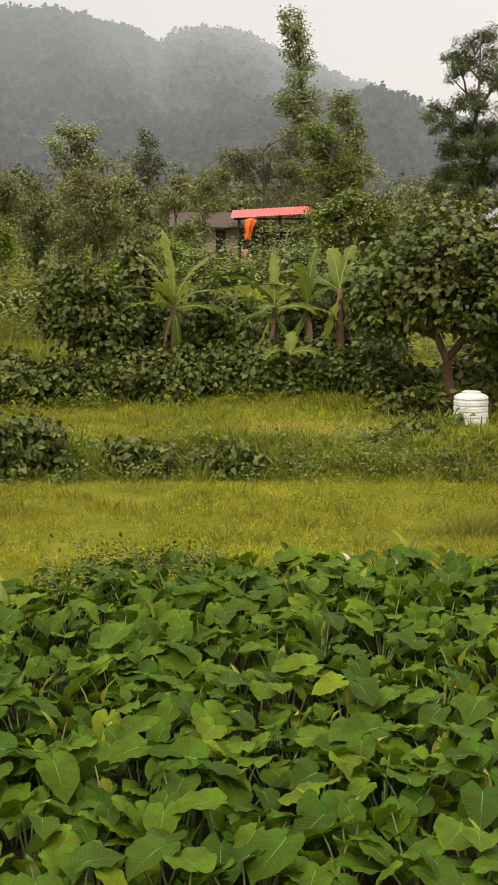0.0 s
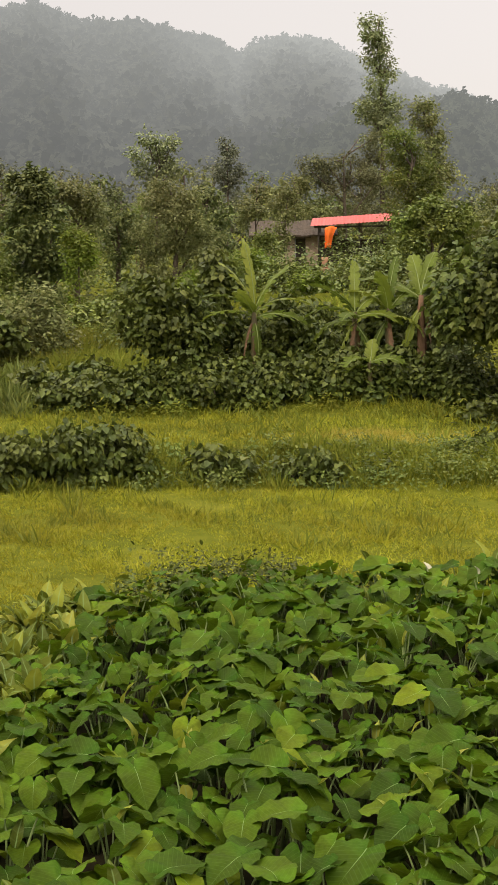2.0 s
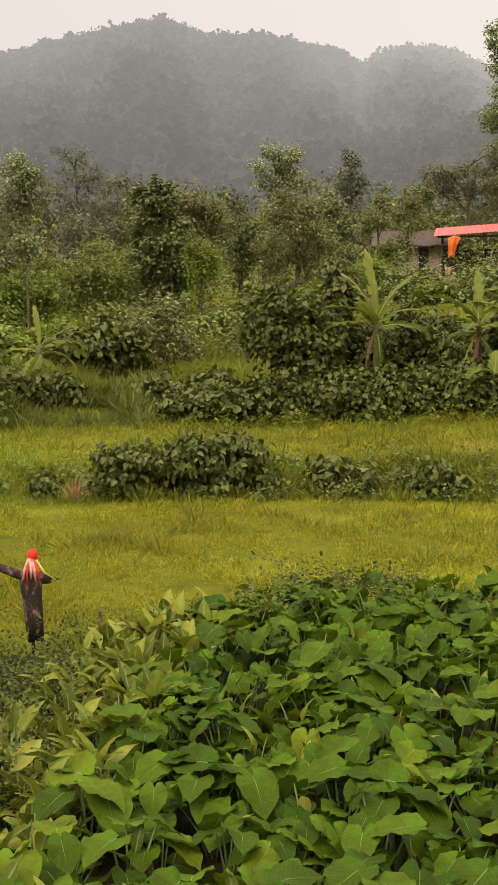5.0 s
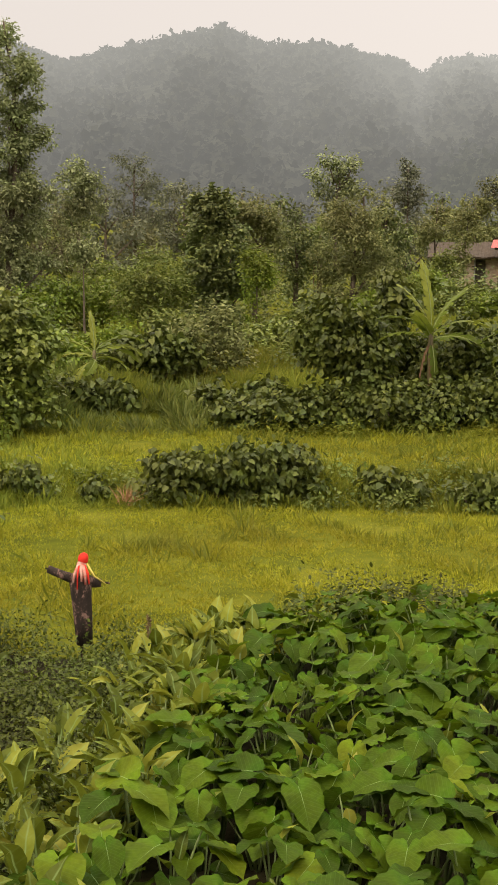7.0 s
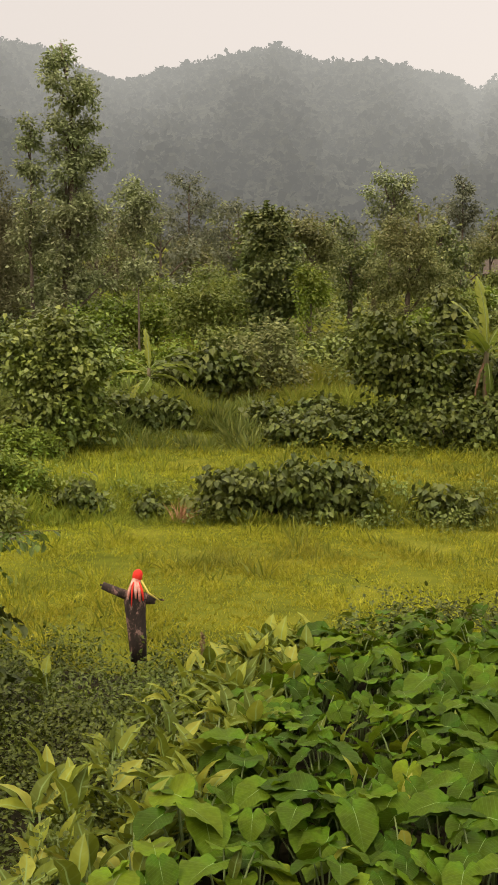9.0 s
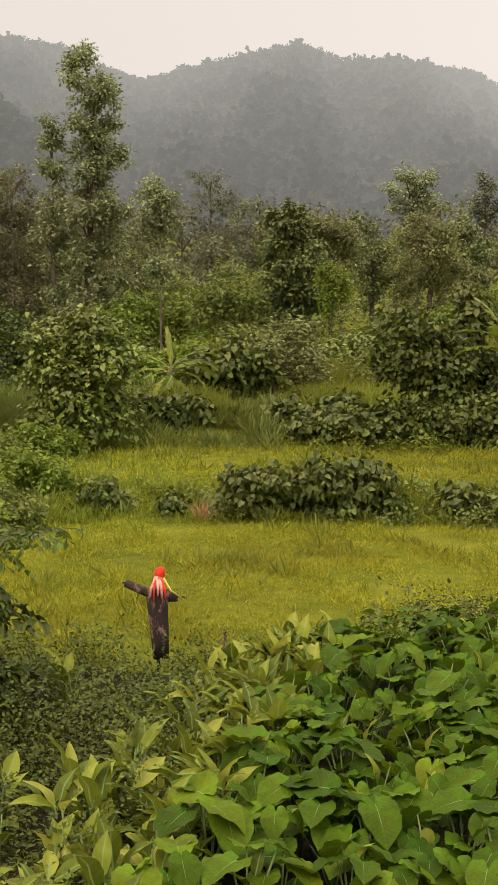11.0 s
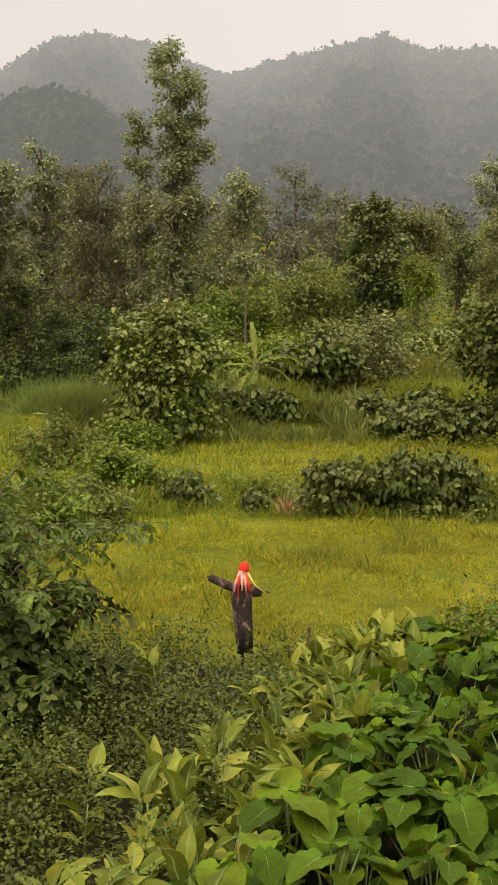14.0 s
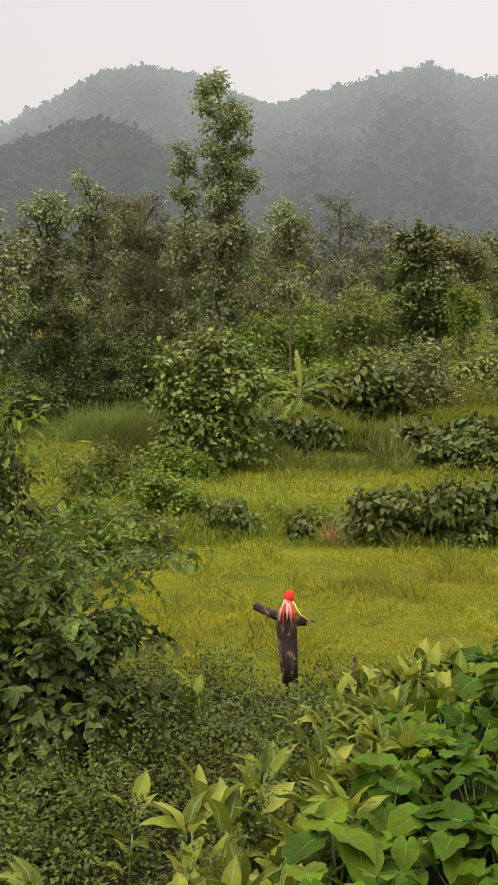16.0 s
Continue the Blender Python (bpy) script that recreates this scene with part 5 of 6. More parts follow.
def weed_bed():
    """Low small-leaved weeds left of the turmeric and at the back of the taro."""
    rng = np.random.default_rng(15)
    r, b = np.sqrt(rng.uniform(7.0 ** 2, 16.2 ** 2, 640)), rng.uniform(10.5, 38, 640)
    edge = np.interp(r, [7.5, 8.5, 10.5, 14.5, 16], [27, 24, 18.5, 14.5, 12.5])
    back = np.interp(b, [10, 13, 16, 24, 27, 37], [15.2, 15.4, 15.6, 15.9, 16.2, 16.2])
    ok = (b > edge) & (r < back)
    r, b = r[ok], b[ok]
    s = rng.uniform(0.16, 0.52, len(r)) * (0.75 + 0.4 * np.sin(b * 1.3) * np.sin(r * 1.9))
    s *= np.interp(r, [13, 14.9, 15.8], [1.0, 0.85, 0.6])
    x, y = -r * np.sin(np.radians(b)), r * np.cos(np.radians(b))
    lobes = np.stack([x, y, land(x, y) + s * 0.6, s * 1.05, s * 1.05, s * 1.2], -1)
    tagged(new("weeds", leaf_cloud("weeds", M_WEED, RHOMB, lobes, 104000, 0.057, rng=rng, droop=0.35, inner=0.1, cull=0.4, spray=12, spread=1.1, rosette=0.6, shaggy=0.4)), "low small-leaved weeds covering the ground", "weeds", kind="stuff")
    r, b = rng.uniform(15.6, 17.2, 60), rng.uniform(-3, 10.5, 60)
    r -= np.clip(b - 4, 0, 8) * 0.13
    s = rng.uniform(0.2, 0.4, 60)
    x, y = -r * np.sin(np.radians(b)), r * np.cos(np.radians(b))
    z = np.where((b > 2) & (b < 9), 0.45, 0.15)
    lobes = np.stack([x, y, land(x, y) + z, s * 1.2, s * 1.2, s], -1)
    tagged(new("weeds", leaf_cloud("weeds", M_WEED, OVAL, lobes, 9000, 0.085, rng=rng, droop=0.2)), "dark small-leaved weeds behind the taro", "weeds", kind="stuff")


weed_bed()


def bed_soil():
    bs = np.arange(-17, 40, 1.5)
    back = np.interp(bs, [-16, -5, 7, 10, 13, 16, 24, 27, 36], [17.0, 17.2, 16.7, 15.4, 14.7, 15.0, 15.7, 15.9, 16])
    v, f = [], []
    for i, (b, rb) in enumerate(zip(bs, back)):
        for k, s in enumerate(np.linspace(0, 1, 14)):
            x, y = xy(b, 6.3 + (rb - 6.3) * s)
            v.append((x, y, float(land(x, y)) + 0.035))
    for i in range(len(bs) - 1):
        for k in range(13):
            f.append((i * 14 + k, i * 14 + k + 1, (i + 1) * 14 + k + 1, (i + 1) * 14 + k))
    # this sheet's dark colour stands in for shade under the leaves
    tagged(new("bed_soil", np_mesh("bed_soil", v, f, M_SOIL, True)), "bed soil painted darker as shade between the plants", "soil", kind="structure")


bed_soil()


# ---------------------------------------------------------------- taro
def taro_blade(seed, length):
    rng = np.random.default_rng(seed)
    n, rings = 34, 2
    th = np.arange(n) / n * 2 * math.pi
    a = np.abs((th + math.pi) % (2 * math.pi) - math.pi)
    rho = np.interp(a, [0, 0.14, 0.35, 0.65, 1.1, 1.6, 2.1, 2.5, 2.8, 2.98, math.pi], [0.77, 0.68, 0.61, 0.54, 0.48, 0.44, 0.41, 0.42, 0.43, 0.36, 0.18])
    rho = rho * (1 + 0.01 * rng.normal(size=n)) * (1 + 0.008 * np.sin(th * 10 + seed))
    ph = rng.uniform(0, 6)
    verts, faces = [(0, 0, 0)], []
    for k in range(1, rings + 1):
        s = k / rings
        for i in range(n):
            x, y = rho[i] * s * math.sin(th[i]), rho[i] * s * math.cos(th[i])
            z = 0.3 * abs(x) - 0.22 * max(0, y) ** 2 - 0.35 * min(0, y) ** 2 - 0.25 * x * x
            z += s * s * 0.035 * math.sin(th[i] * 4 + ph) + s ** 3 * 0.024 * math.sin(th[i] * 10 + ph * 2)
            verts.append((x * length, y * length, z * length))
    for i in range(n):
        j = (i + 1) % n
        faces.append((0, 1 + j, 1 + i))
        for k in range(rings - 1):
            faces.append((1 + k * n + i, 1 + k * n + j, 1 + (k + 1) * n + j, 1 + (k + 1) * n + i))
    return np_mesh("blade", verts, faces, M_TARO, True)


def lance_blade(seed, length, width):
    """An upright lance-shaped blade, folded along its midrib, that bends over towards the tip."""
    rng = np.random.default_rng(seed)
    n, verts, faces = 11, [], []
    bend, twist = rng.uniform(0.1, 0.45), rng.normal() * 0.2
    for i in range(n):
        s = i / (n - 1)
        w = width * 0.5 * float(np.interp(s, [0, 0.08, 0.2, 0.4, 0.55, 0.75, 0.9, 1.0], [0.06, 0.16, 0.66, 1.0, 0.97, 0.66, 0.28, 0.0]))
        ang = bend * 1.6 * s * s
        y, z = length * (s - 0.12 * ang * s), -length * 0.5 * ang * s
        for q in (-1, -0.5, 0, 0.5, 1):
            verts.append((q * w, y, z + abs(q) * w * 0.4 + q * twist * s * w + 0.007 * math.sin(s * 14 + q * 2)))
    for i in range(n - 1):
        for k in range(4):
            faces.append((i * 5 + k, i * 5 + k + 1, (i + 1) * 5 + k + 1, (i + 1) * 5 + k))
    return np_mesh("blade", verts, faces, M_LILY, True)


def taro_field():
    rng = np.random.default_rng(77)
    blades = [taro_blade(k, 1.0) for k in range(6)]
    young = lance_blade(40, 0.4, 0.13)
    kinds = []
    for k in range(10):
        root = thing("taro_plant", None, label="taro plant with broad green heart-shaped leaves on tall stalks", category="taro plant", group="taro bed")
        for j in range(int(rng.integers(5, 8))):
            az = j * 2.4 + rng.uniform(-0.5, 0.5)
            reach, high = rng.uniform(0.1, 0.32), rng.uniform(0.42, 0.78)
            top = Vector((math.cos(az) * reach, math.sin(az) * reach, high))
            pts = [(0.03 * math.cos(az), 0.03 * math.sin(az), 0), (top.x * 0.35, top.y * 0.35, high * 0.5), (top.x * 0.8, top.y * 0.8, high * 0.88), tuple(top)]
            stalk = part("stalk", tube_mesh("stalk", pts, [0.014, 0.011, 0.008, 0.006], M_TARO_STALK, 5), root, label="pale green stalk")
            turn = az + rng.uniform(-0.7, 0.7)
            pitch = rng.uniform(0, 50)
            m = Matrix.Translation(top) @ Matrix.Rotation(turn - math.pi / 2, 4, "Z") @ Matrix.Rotation(radians(-pitch), 4, "X") @ Matrix.Rotation(radians(rng.normal() * 14), 4, "Y") @ Matrix.Scale(rng.uniform(0.21, 0.39), 4)
            part("blade", blades[int(rng.integers(0, 6))], root, m)
        if k % 2 == 0:
            az = rng.uniform(0, 6.28)
            m = Matrix.Translation((0.02, 0, 0.5)) @ Matrix.Rotation(az, 4, "Z") @ Matrix.Rotation(radians(rng.uniform(66, 84)), 4, "X") @ Matrix.Scale(rng.uniform(0.6, 0.8), 4)
            part("stalk", tube_mesh("stalk", [(0, 0, 0), (0.01, 0, 0.3), (0.02, 0, 0.52)], [0.012, 0.009, 0.007], M_TARO_STALK, 5), root, label="pale green stalk")
            part("young_leaf", young, root, m, "upright pale young leaf")
        kinds.append(root)
    first = set()
    count = 0
    step = 0.47
    r = 6.9
    while r < 17.2:
        b = -14.5
        while b < 24:
            bb, r2 = b + rng.uniform(-0.4, 0.4) * math.degrees(step / r), r + rng.uniform(-0.22, 0.22)
            back = float(np.interp(bb, [-16, -5, 3, 7, 10, 13], [16.7, 16.9, 16.4, 16.2, 15.2, 14.6]))
            left = float(np.interp(r2, [7, 8, 9, 10.3, 12, 14, 16.5], [23.5, 22, 19, 16.6, 14.2, 12.6, 8.5]))
            b += math.degrees(step / r)
            if r2 > back or bb > left or rng.random() < 0.05:
                continue
            k = int(rng.integers(0, len(kinds)))
            x, y, z = on_land(bb, r2)
            size = rng.uniform(0.85, 1.15)
            m = pose(x, y, z, rng.normal() * 3, rng.normal() * 3, rng.uniform(0, 360)) @ Matrix.Scale(size, 4)
            if k not in first:
                first.add(k)
                kinds[k].matrix_basis = m
            else:
                c = copy_thing(kinds[k], m)
                c.scale = (size, size, size)
            count += 1
        r += step * 0.95
    return count


taro_field()


# ---------------------------------------------------------------- turmeric
def turmeric_bed():
    rng = np.random.default_rng(78)
    blades = [lance_blade(k, 0.37, 0.118 + 0.016 * (k % 3)) for k in range(6)]
    kinds = []
    for k in range(7):
        root = thing("turmeric_plant", None, label="turmeric plant with upright pale green lance-shaped leaves", category="turmeric plant", group="turmeric bed")
        part("stem", tube_mesh("stem", [(0, 0, 0), (0.01, 0, 0.28), (0, 0.01, 0.55)], [0.016, 0.012, 0.007], M_TARO_STALK, 6), root)
        for j in range(int(rng.integers(4, 6))):
            az, z = rng.uniform(0, 6.28), rng.uniform(0.15, 0.55)
            m = Matrix.Translation((0.035 * math.cos(az), 0.035 * math.sin(az), z)) @ Matrix.Rotation(az - math.pi / 2, 4, "Z") @ Matrix.Rotation(radians(rng.uniform(22, 80)), 4, "X") @ Matrix.Rotation(rng.normal() * 0.3, 4, "Y") @ Matrix.Scale(rng.uniform(0.75, 1.1), 4)
            part("blade", blades[int(rng.integers(0, 6))], root, m)
        kinds.append(root)
    first = set()
    spots = []
    for _ in range(215):
        r2 = math.sqrt(rng.uniform(7.0 ** 2, 15.0 ** 2))
        left = float(np.interp(r2, [7, 8, 9, 10.3, 12, 14, 16.5], [23.5, 22, 19, 16.6, 14.2, 12.6, 9]))
        spots.append((left + rng.uniform(-1.0, 1.0) + abs(rng.normal()) * np.interp(r2, [7, 9, 12, 15], [5.5, 5.0, 3.2, 1.8]), r2))
    for _ in range(26):
        r2 = rng.uniform(11.5, 15.6)
        spots.append((float(np.interp(r2, [11.5, 14, 15.6], [15.2, 13.2, 11.5])) + rng.uniform(-0.4, 2.6), r2))
    spots += [(24.0, 13.6), (24.2, 13.8), (9.9, 16.3), (9.2, 16.6), (-2.0, 17.5), (-7.8, 17.4), (-9.5, 17.2)]
    for b, r2 in spots:
        k = int(rng.integers(0, len(kinds)))
        x, y, z = on_land(b, r2)
        size = rng.uniform(0.8, 1.2)
        m = pose(x, y, z, rng.normal() * 4, rng.normal() * 4, rng.uniform(0, 360)) @ Matrix.Scale(size, 4)
        if k not in first:
            first.add(k)
            kinds[k].matrix_basis = m
        else:
            c = copy_thing(kinds[k], m)
            c.scale = (size, size, size)


turmeric_bed()


# ---------------------------------------------------------------- bananas
M_BANANA_STEM = surface("banana_stem", [(0.2, (0.05, 0.04, 0.02)), (0.5, (0.11, 0.09, 0.04)), (0.8, (0.2, 0.17, 0.08))], 3, 0.6, 0.3, stretch=(1, 1, 0.2))
M_BANANA_DRY = surface("dry_banana_sheath", [(0.2, (0.07, 0.04, 0.022)), (0.8, (0.2, 0.115, 0.065))], 4, 0.85, 0.4, stretch=(1, 1, 0.2))
M_RIB = surface("banana_midrib", [(0.2, (0.16, 0.21, 0.06)), (0.8, (0.25, 0.29, 0.1))], 4, 0.5, 0.1)


def banana_leaf(seed, length, width, arch, mat=M_BANANA):
    """A long blade with torn edges that arches over; its root lies at the origin and it leaves along +y."""
    rng = np.random.default_rng(seed)
    n, verts, faces, spine = 17, [], [], []
    for i in range(n):
        s = i / (n - 1)
        a = arch * s ** 1.4
        spine.append((0, length * (math.sin(a) / arch if arch > 0.05 else s), length * ((1 - math.cos(a)) / arch) * -1 if arch > 0.05 else 0))
    def half(s):
        return width * 0.5 * min(1.0, max(0.0, (s - 0.1) / 0.18)) ** 0.6 * max(0.0, 1 - max(0.0, (s - 0.7) / 0.32) ** 2.0) ** 0.6

    # the blade tears between its side veins: each strip hangs a little by itself
    for i in range(n - 1):
        for q in (-1, 1):
            sag, cut, back = rng.uniform(0.0, 0.6), rng.uniform(0.66, 1.0), rng.uniform(-0.03, 0.07)
            k = len(verts)
            for e in (0, 1):
                w = half((i + e) / (n - 1)) * cut
                p = spine[i + e]
                verts.append((0, p[1], p[2]))
                verts.append((q * w * 0.55, p[1] + w * 0.2, p[2] + w * (0.16 - 0.2 * sag)))
                verts.append((q * w, p[1] + w * 0.35 + back, p[2] - w * (0.02 + 0.8 * sag)))
            faces += [(k, k + 1, k + 4, k + 3), (k + 1, k + 2, k + 5, k + 4)] if q > 0 else [(k, k + 3, k + 4, k + 1), (k + 1, k + 4, k + 5, k + 2)]
    return np_mesh("leaf", verts, faces, mat, True), tube_mesh("midrib", [(p[0], p[1], p[2] + 0.012) for p in spine[::2]], [0.024 * (1 - 0.75 * i / 8) for i in range(9)], M_RIB, 5)


def banana(b, r, stem_h, stem_r, leaves, label, dry=False, seed=1, base=0.0):
    """Leaves: (azimuth, degrees above level at the root, length, width, arch); azimuth 0 is to the right, 90 to the back."""
    x, y, z = on_land(b, r, base)
    root = thing("banana_plant", None, (x, y, z), b, label=label, category="banana plant", group="banana plants")
    rng = np.random.default_rng(seed)
    part("stem", tube_mesh("stem", [(0, 0, -0.1), (0.02, 0, stem_h * 0.4), (-0.02, 0, stem_h * 0.8), (0, 0, stem_h)], [stem_r * 1.2, stem_r, stem_r * 0.8, stem_r * 0.55], M_BANANA_DRY if dry else M_BANANA_STEM, 10), root)
    for k in range(2 if stem_h > 2 else 0):
        az, ln = 70 * k + seed * 40, stem_h * rng.uniform(0.45, 0.65)
        dead, rib = banana_leaf(seed * 17 + k, ln, 0.17, 0.5, M_BANANA_DRY)
        m = Matrix.Translation((0, 0, stem_h * rng.uniform(0.8, 0.98))) @ Matrix.Rotation(radians(az), 4, "Z") @ Matrix.Rotation(radians(-62 - 8 * k), 4, "X")
        part("dead_leaf", dead, root, m, "brown withered leaf hanging by the stem")
    for k, (az, up, ln, wd, arch) in enumerate(leaves):
        ln, wd, arch = ln * (0.9 if up > 82 else 0.84), wd * (0.75 if up > 82 else 1.0), arch + 0.2
        blade, rib = banana_leaf(seed * 31 + k, ln, wd, arch)
        m = Matrix.Translation((0, 0, stem_h - 0.05 - 0.04 * k)) @ Matrix.Rotation(radians(az - 90), 4, "Z") @ Matrix.Rotation(radians(up), 4, "X") @ Matrix.Rotation(rng.normal() * 0.35, 4, "Y")
        leaf = part("leaf", blade, root, m)
        part("midrib", rib, leaf)


banana(3.5, 37.3, 2.55, 0.12, [(100, 87, 2.5, 0.62, 0.22), (165, 72, 2.2, 0.6, 0.45), (25, 70, 2.2, 0.6, 0.5), (175, 52, 2.2, 0.52, 1.1), (5, 48, 2.2, 0.52, 1.15), (230, 60, 1.9, 0.5, 0.9), (190, 30, 2.1, 0.5, 1.0), (-15, 26, 2.0, 0.5, 1.1), (300, -60, 1.3, 0.4, 0.3)], "tall banana plant with upright pale young leaves", seed=201)
banana(-1.2, 37.2, 2.2, 0.11, [(110, 84, 1.9, 0.55, 0.35), (165, 62, 2.0, 0.55, 0.9), (20, 62, 1.9, 0.55, 1.0), (190, 40, 2.0, 0.5, 1.2), (-15, 30, 1.9, 0.5, 1.3), (260, 40, 1.6, 0.5, 1.2), (175, 10, 1.9, 0.45, 1.2), (200, -50, 1.6, 0.4, 0.4), (-30, -40, 1.5, 0.4, 0.6)], "banana plant with broad drooping leaves", seed=202)
banana(-2.75, 37.4, 2.3, 0.1, [(80, 84, 1.9, 0.55, 0.3), (10, 58, 2.0, 0.55, 0.8), (175, 58, 1.9, 0.5, 1.0), (250, 78, 1.7, 0.6, 0.3), (200, 20, 1.7, 0.45, 1.2), (-10, 10, 1.6, 0.45, 1.2), (210, -50, 1.6, 0.4, 0.4)], "banana plant with a broad hanging leaf", seed=203)
banana(-4.25, 37.5, 2.7, 0.13, [(60, 76, 1.9, 0.62, 0.4), (120, 74, 1.9, 0.62, 0.45), (172, 40, 2.7, 0.52, 0.7), (162, 22, 2.4, 0.48, 0.9), (5, 32, 2.2, 0.5, 1.1), (-10, 5, 1.8, 0.45, 1.1), (-20, -45, 1.6, 0.4, 0.4), (215, -55, 1.6, 0.4, 0.3)], "banana plant with dry reddish stem and ragged leaves", True, 204)
banana(-1.9, 35.9, 0.75, 0.08, [(228, 40, 1.3, 0.62, 1.4), (325, 40, 1.3, 0.62, 1.4), (60, 74, 1.1, 0.45, 0.5), (180, 20, 1.1, 0.5, 1.3)], "young banana plant with broad bent leaves", seed=205, base=0.4)
banana(19.2, 39.2, 1.5, 0.09, [(100, 84, 1.5, 0.34, 0.2), (5, 55, 2.1, 0.4, 1.3), (-10, 40, 2.0, 0.4, 1.4), (170, 52, 2.1, 0.4, 1.3), (25, 35, 2.0, 0.4, 1.3), (190, 30, 1.9, 0.4, 1.3), (350, 20, 1.8, 0.4, 1.4), (280, 10, 1.5, 0.4, 1.4), (230, 0, 1.5, 0.4, 1.3), (330, -20, 1.4, 0.35, 1.0)], "banana plant half hidden behind the round bush", seed=206)
banana(8.7, 70, 4.7, 0.15, [(100, 80, 1.3, 0.45, 0.4), (10, 55, 1.6, 0.45, 1.0), (175, 55, 1.6, 0.45, 1.0), (210, 30, 1.4, 0.4, 1.2)], "distant banana plant among dark trees", seed=207)


# ---------------------------------------------------------------- water tank
M_TANK = surface("white_plastic", [(0.2, (0.42, 0.42, 0.4)), (0.5, (0.6, 0.6, 0.59)), (0.8, (0.72, 0.72, 0.72))], 2.5, 0.4, 0.05, spec=0.5)


def water_tank():
    x, y, z = on_land(-10.38, 32.5, -0.02)
    root = thing("water_tank", None, (x, y, z), -10.38, label="white ribbed plastic water tank standing in grass", category="water tank")
    prof = [(0.43, 0.0), (0.455, 0.03)]
    for k in range(4):
        h = 0.06 + k * 0.155
        prof += [(0.455, h), (0.455, h + 0.10), (0.435, h + 0.115), (0.435, h + 0.14)]
    prof += [(0.455, 0.70), (0.44, 0.75), (0.36, 0.80), (0.24, 0.83), (0.22, 0.83)]
    n, v, f = 32, [], []
    for (rad, h) in prof:
        v += [(rad * math.cos(2 * math.pi * k / n), rad * math.sin(2 * math.pi * k / n), h) for k in range(n)]
    for i in range(len(prof) - 1):
        f += [(i * n + k, i * n + (k + 1) % n, (i + 1) * n + (k + 1) % n, (i + 1) * n + k) for k in range(n)]
    f += [tuple(range(n))[::-1], tuple((len(prof) - 1) * n + k for k in range(n))]
    part("body", np_mesh("body", v, f, M_TANK, False), root)
    v, f = [], []
    for (rad, h) in ((0.25, 0.825), (0.25, 0.875), (0.2, 0.89)):
        v += [(rad * math.cos(2 * math.pi * k / 20), rad * math.sin(2 * math.pi * k / 20), h) for k in range(20)]
    for i in range(2):
        f += [(i * 20 + k, i * 20 + (k + 1) % 20, (i + 1) * 20 + (k + 1) % 20, (i + 1) * 20 + k) for k in range(20)]
    f += [tuple(range(20))[::-1], tuple(40 + k for k in range(20))]
    part("lid", np_mesh("lid", v, f, M_TANK), root, label="round white screw lid")


water_tank()


# ---------------------------------------------------------------- house and shed
M_MUD = surface("mud_brick_wall", [(0.2, (0.22, 0.16, 0.12)), (0.5, (0.34, 0.26, 0.2)), (0.8, (0.45, 0.37, 0.3))], 2.0, 0.9, 0.4, stretch=(1, 1, 3))
M_THATCH = surface("old_roof_tile", [(0.2, (0.035, 0.026, 0.02)), (0.8, (0.1, 0.075, 0.055))], 3, 0.9, 0.6, stretch=(2, 1, 1))
M_RED = surface("red_sheet_metal", [(0.2, (0.46, 0.05, 0.045)), (0.8, (0.6, 0.11, 0.095))], 1.5, 0.45, 0.1, spec=0.4)
# dark timber of posts and beams; also painted shade in the openings
M_VOID = surface("dark_timber_and_openings", [(0.2, (0.03, 0.025, 0.02)), (0.8, (0.08, 0.065, 0.05))], 4, 0.8, 0.3)
M_ORANGE = surface("orange_cloth", [(0.2, (0.75, 0.13, 0.02)), (0.8, (0.9, 0.2, 0.03))], 3, 0.8, 0.3)
M_TERRA = surface("terracotta_plinth", [(0.2, (0.3, 0.15, 0.09)), (0.8, (0.45, 0.26, 0.17))], 4, 0.9, 0.3)
M_PALE = surface("pale_sheet_roof", [(0.2, (0.16, 0.165, 0.17)), (0.8, (0.26, 0.26, 0.265))], 2, 0.6, 0.1)


def box_mesh(name, x0, x1, y0, y1, z0, z1, mat, bevel=0.015):
    bm = bmesh.new()
    bmesh.ops.create_cube(bm, size=1)
    for v in bm.verts:
        v.co = Vector(((x0 + x1) / 2 + v.co.x * (x1 - x0), (y0 + y1) / 2 + v.co.y * (y1 - y0), (z0 + z1) / 2 + v.co.z * (z1 - z0)))
    if bevel:
        bmesh.ops.bevel(bm, geom=bm.edges[:], offset=bevel, segments=1, affect="EDGES")
    me = bpy.data.meshes.new(name)
    bm.to_mesh(me)
    bm.free()
    me.materials.append(mat)
    return me


def corrugated(name, x0, x1, y0, y1, z0, z1, zx, mat, pitch=0.2, amp=0.03):
    """Corrugated sheet: ridges run from the low front edge (y0, z0) to the back (y1, z1); zx: rise from left to right."""
    n = int((x1 - x0) / pitch * 4)
    v, f = [], []
    for th in (0.0, -0.012):
        for j in range(2):
            for i in range(n + 1):
                v.append((x0 + (x1 - x0) * i / n, (y0, y1)[j], (z0, z1)[j] + zx * i / n + amp * math.sin(i * math.pi / 2) + th))
    m = n + 1
    for i in range(n):
        f += [(i, i + 1, m + i + 1, m + i), (2 * m + i, 3 * m + i, 3 * m + i + 1, 2 * m + i + 1), (i, 2 * m + i, 2 * m + i + 1, i + 1), (m + i, m + i + 1, 3 * m + i + 1, 3 * m + i)]
    return np_mesh(name, v, f, mat)


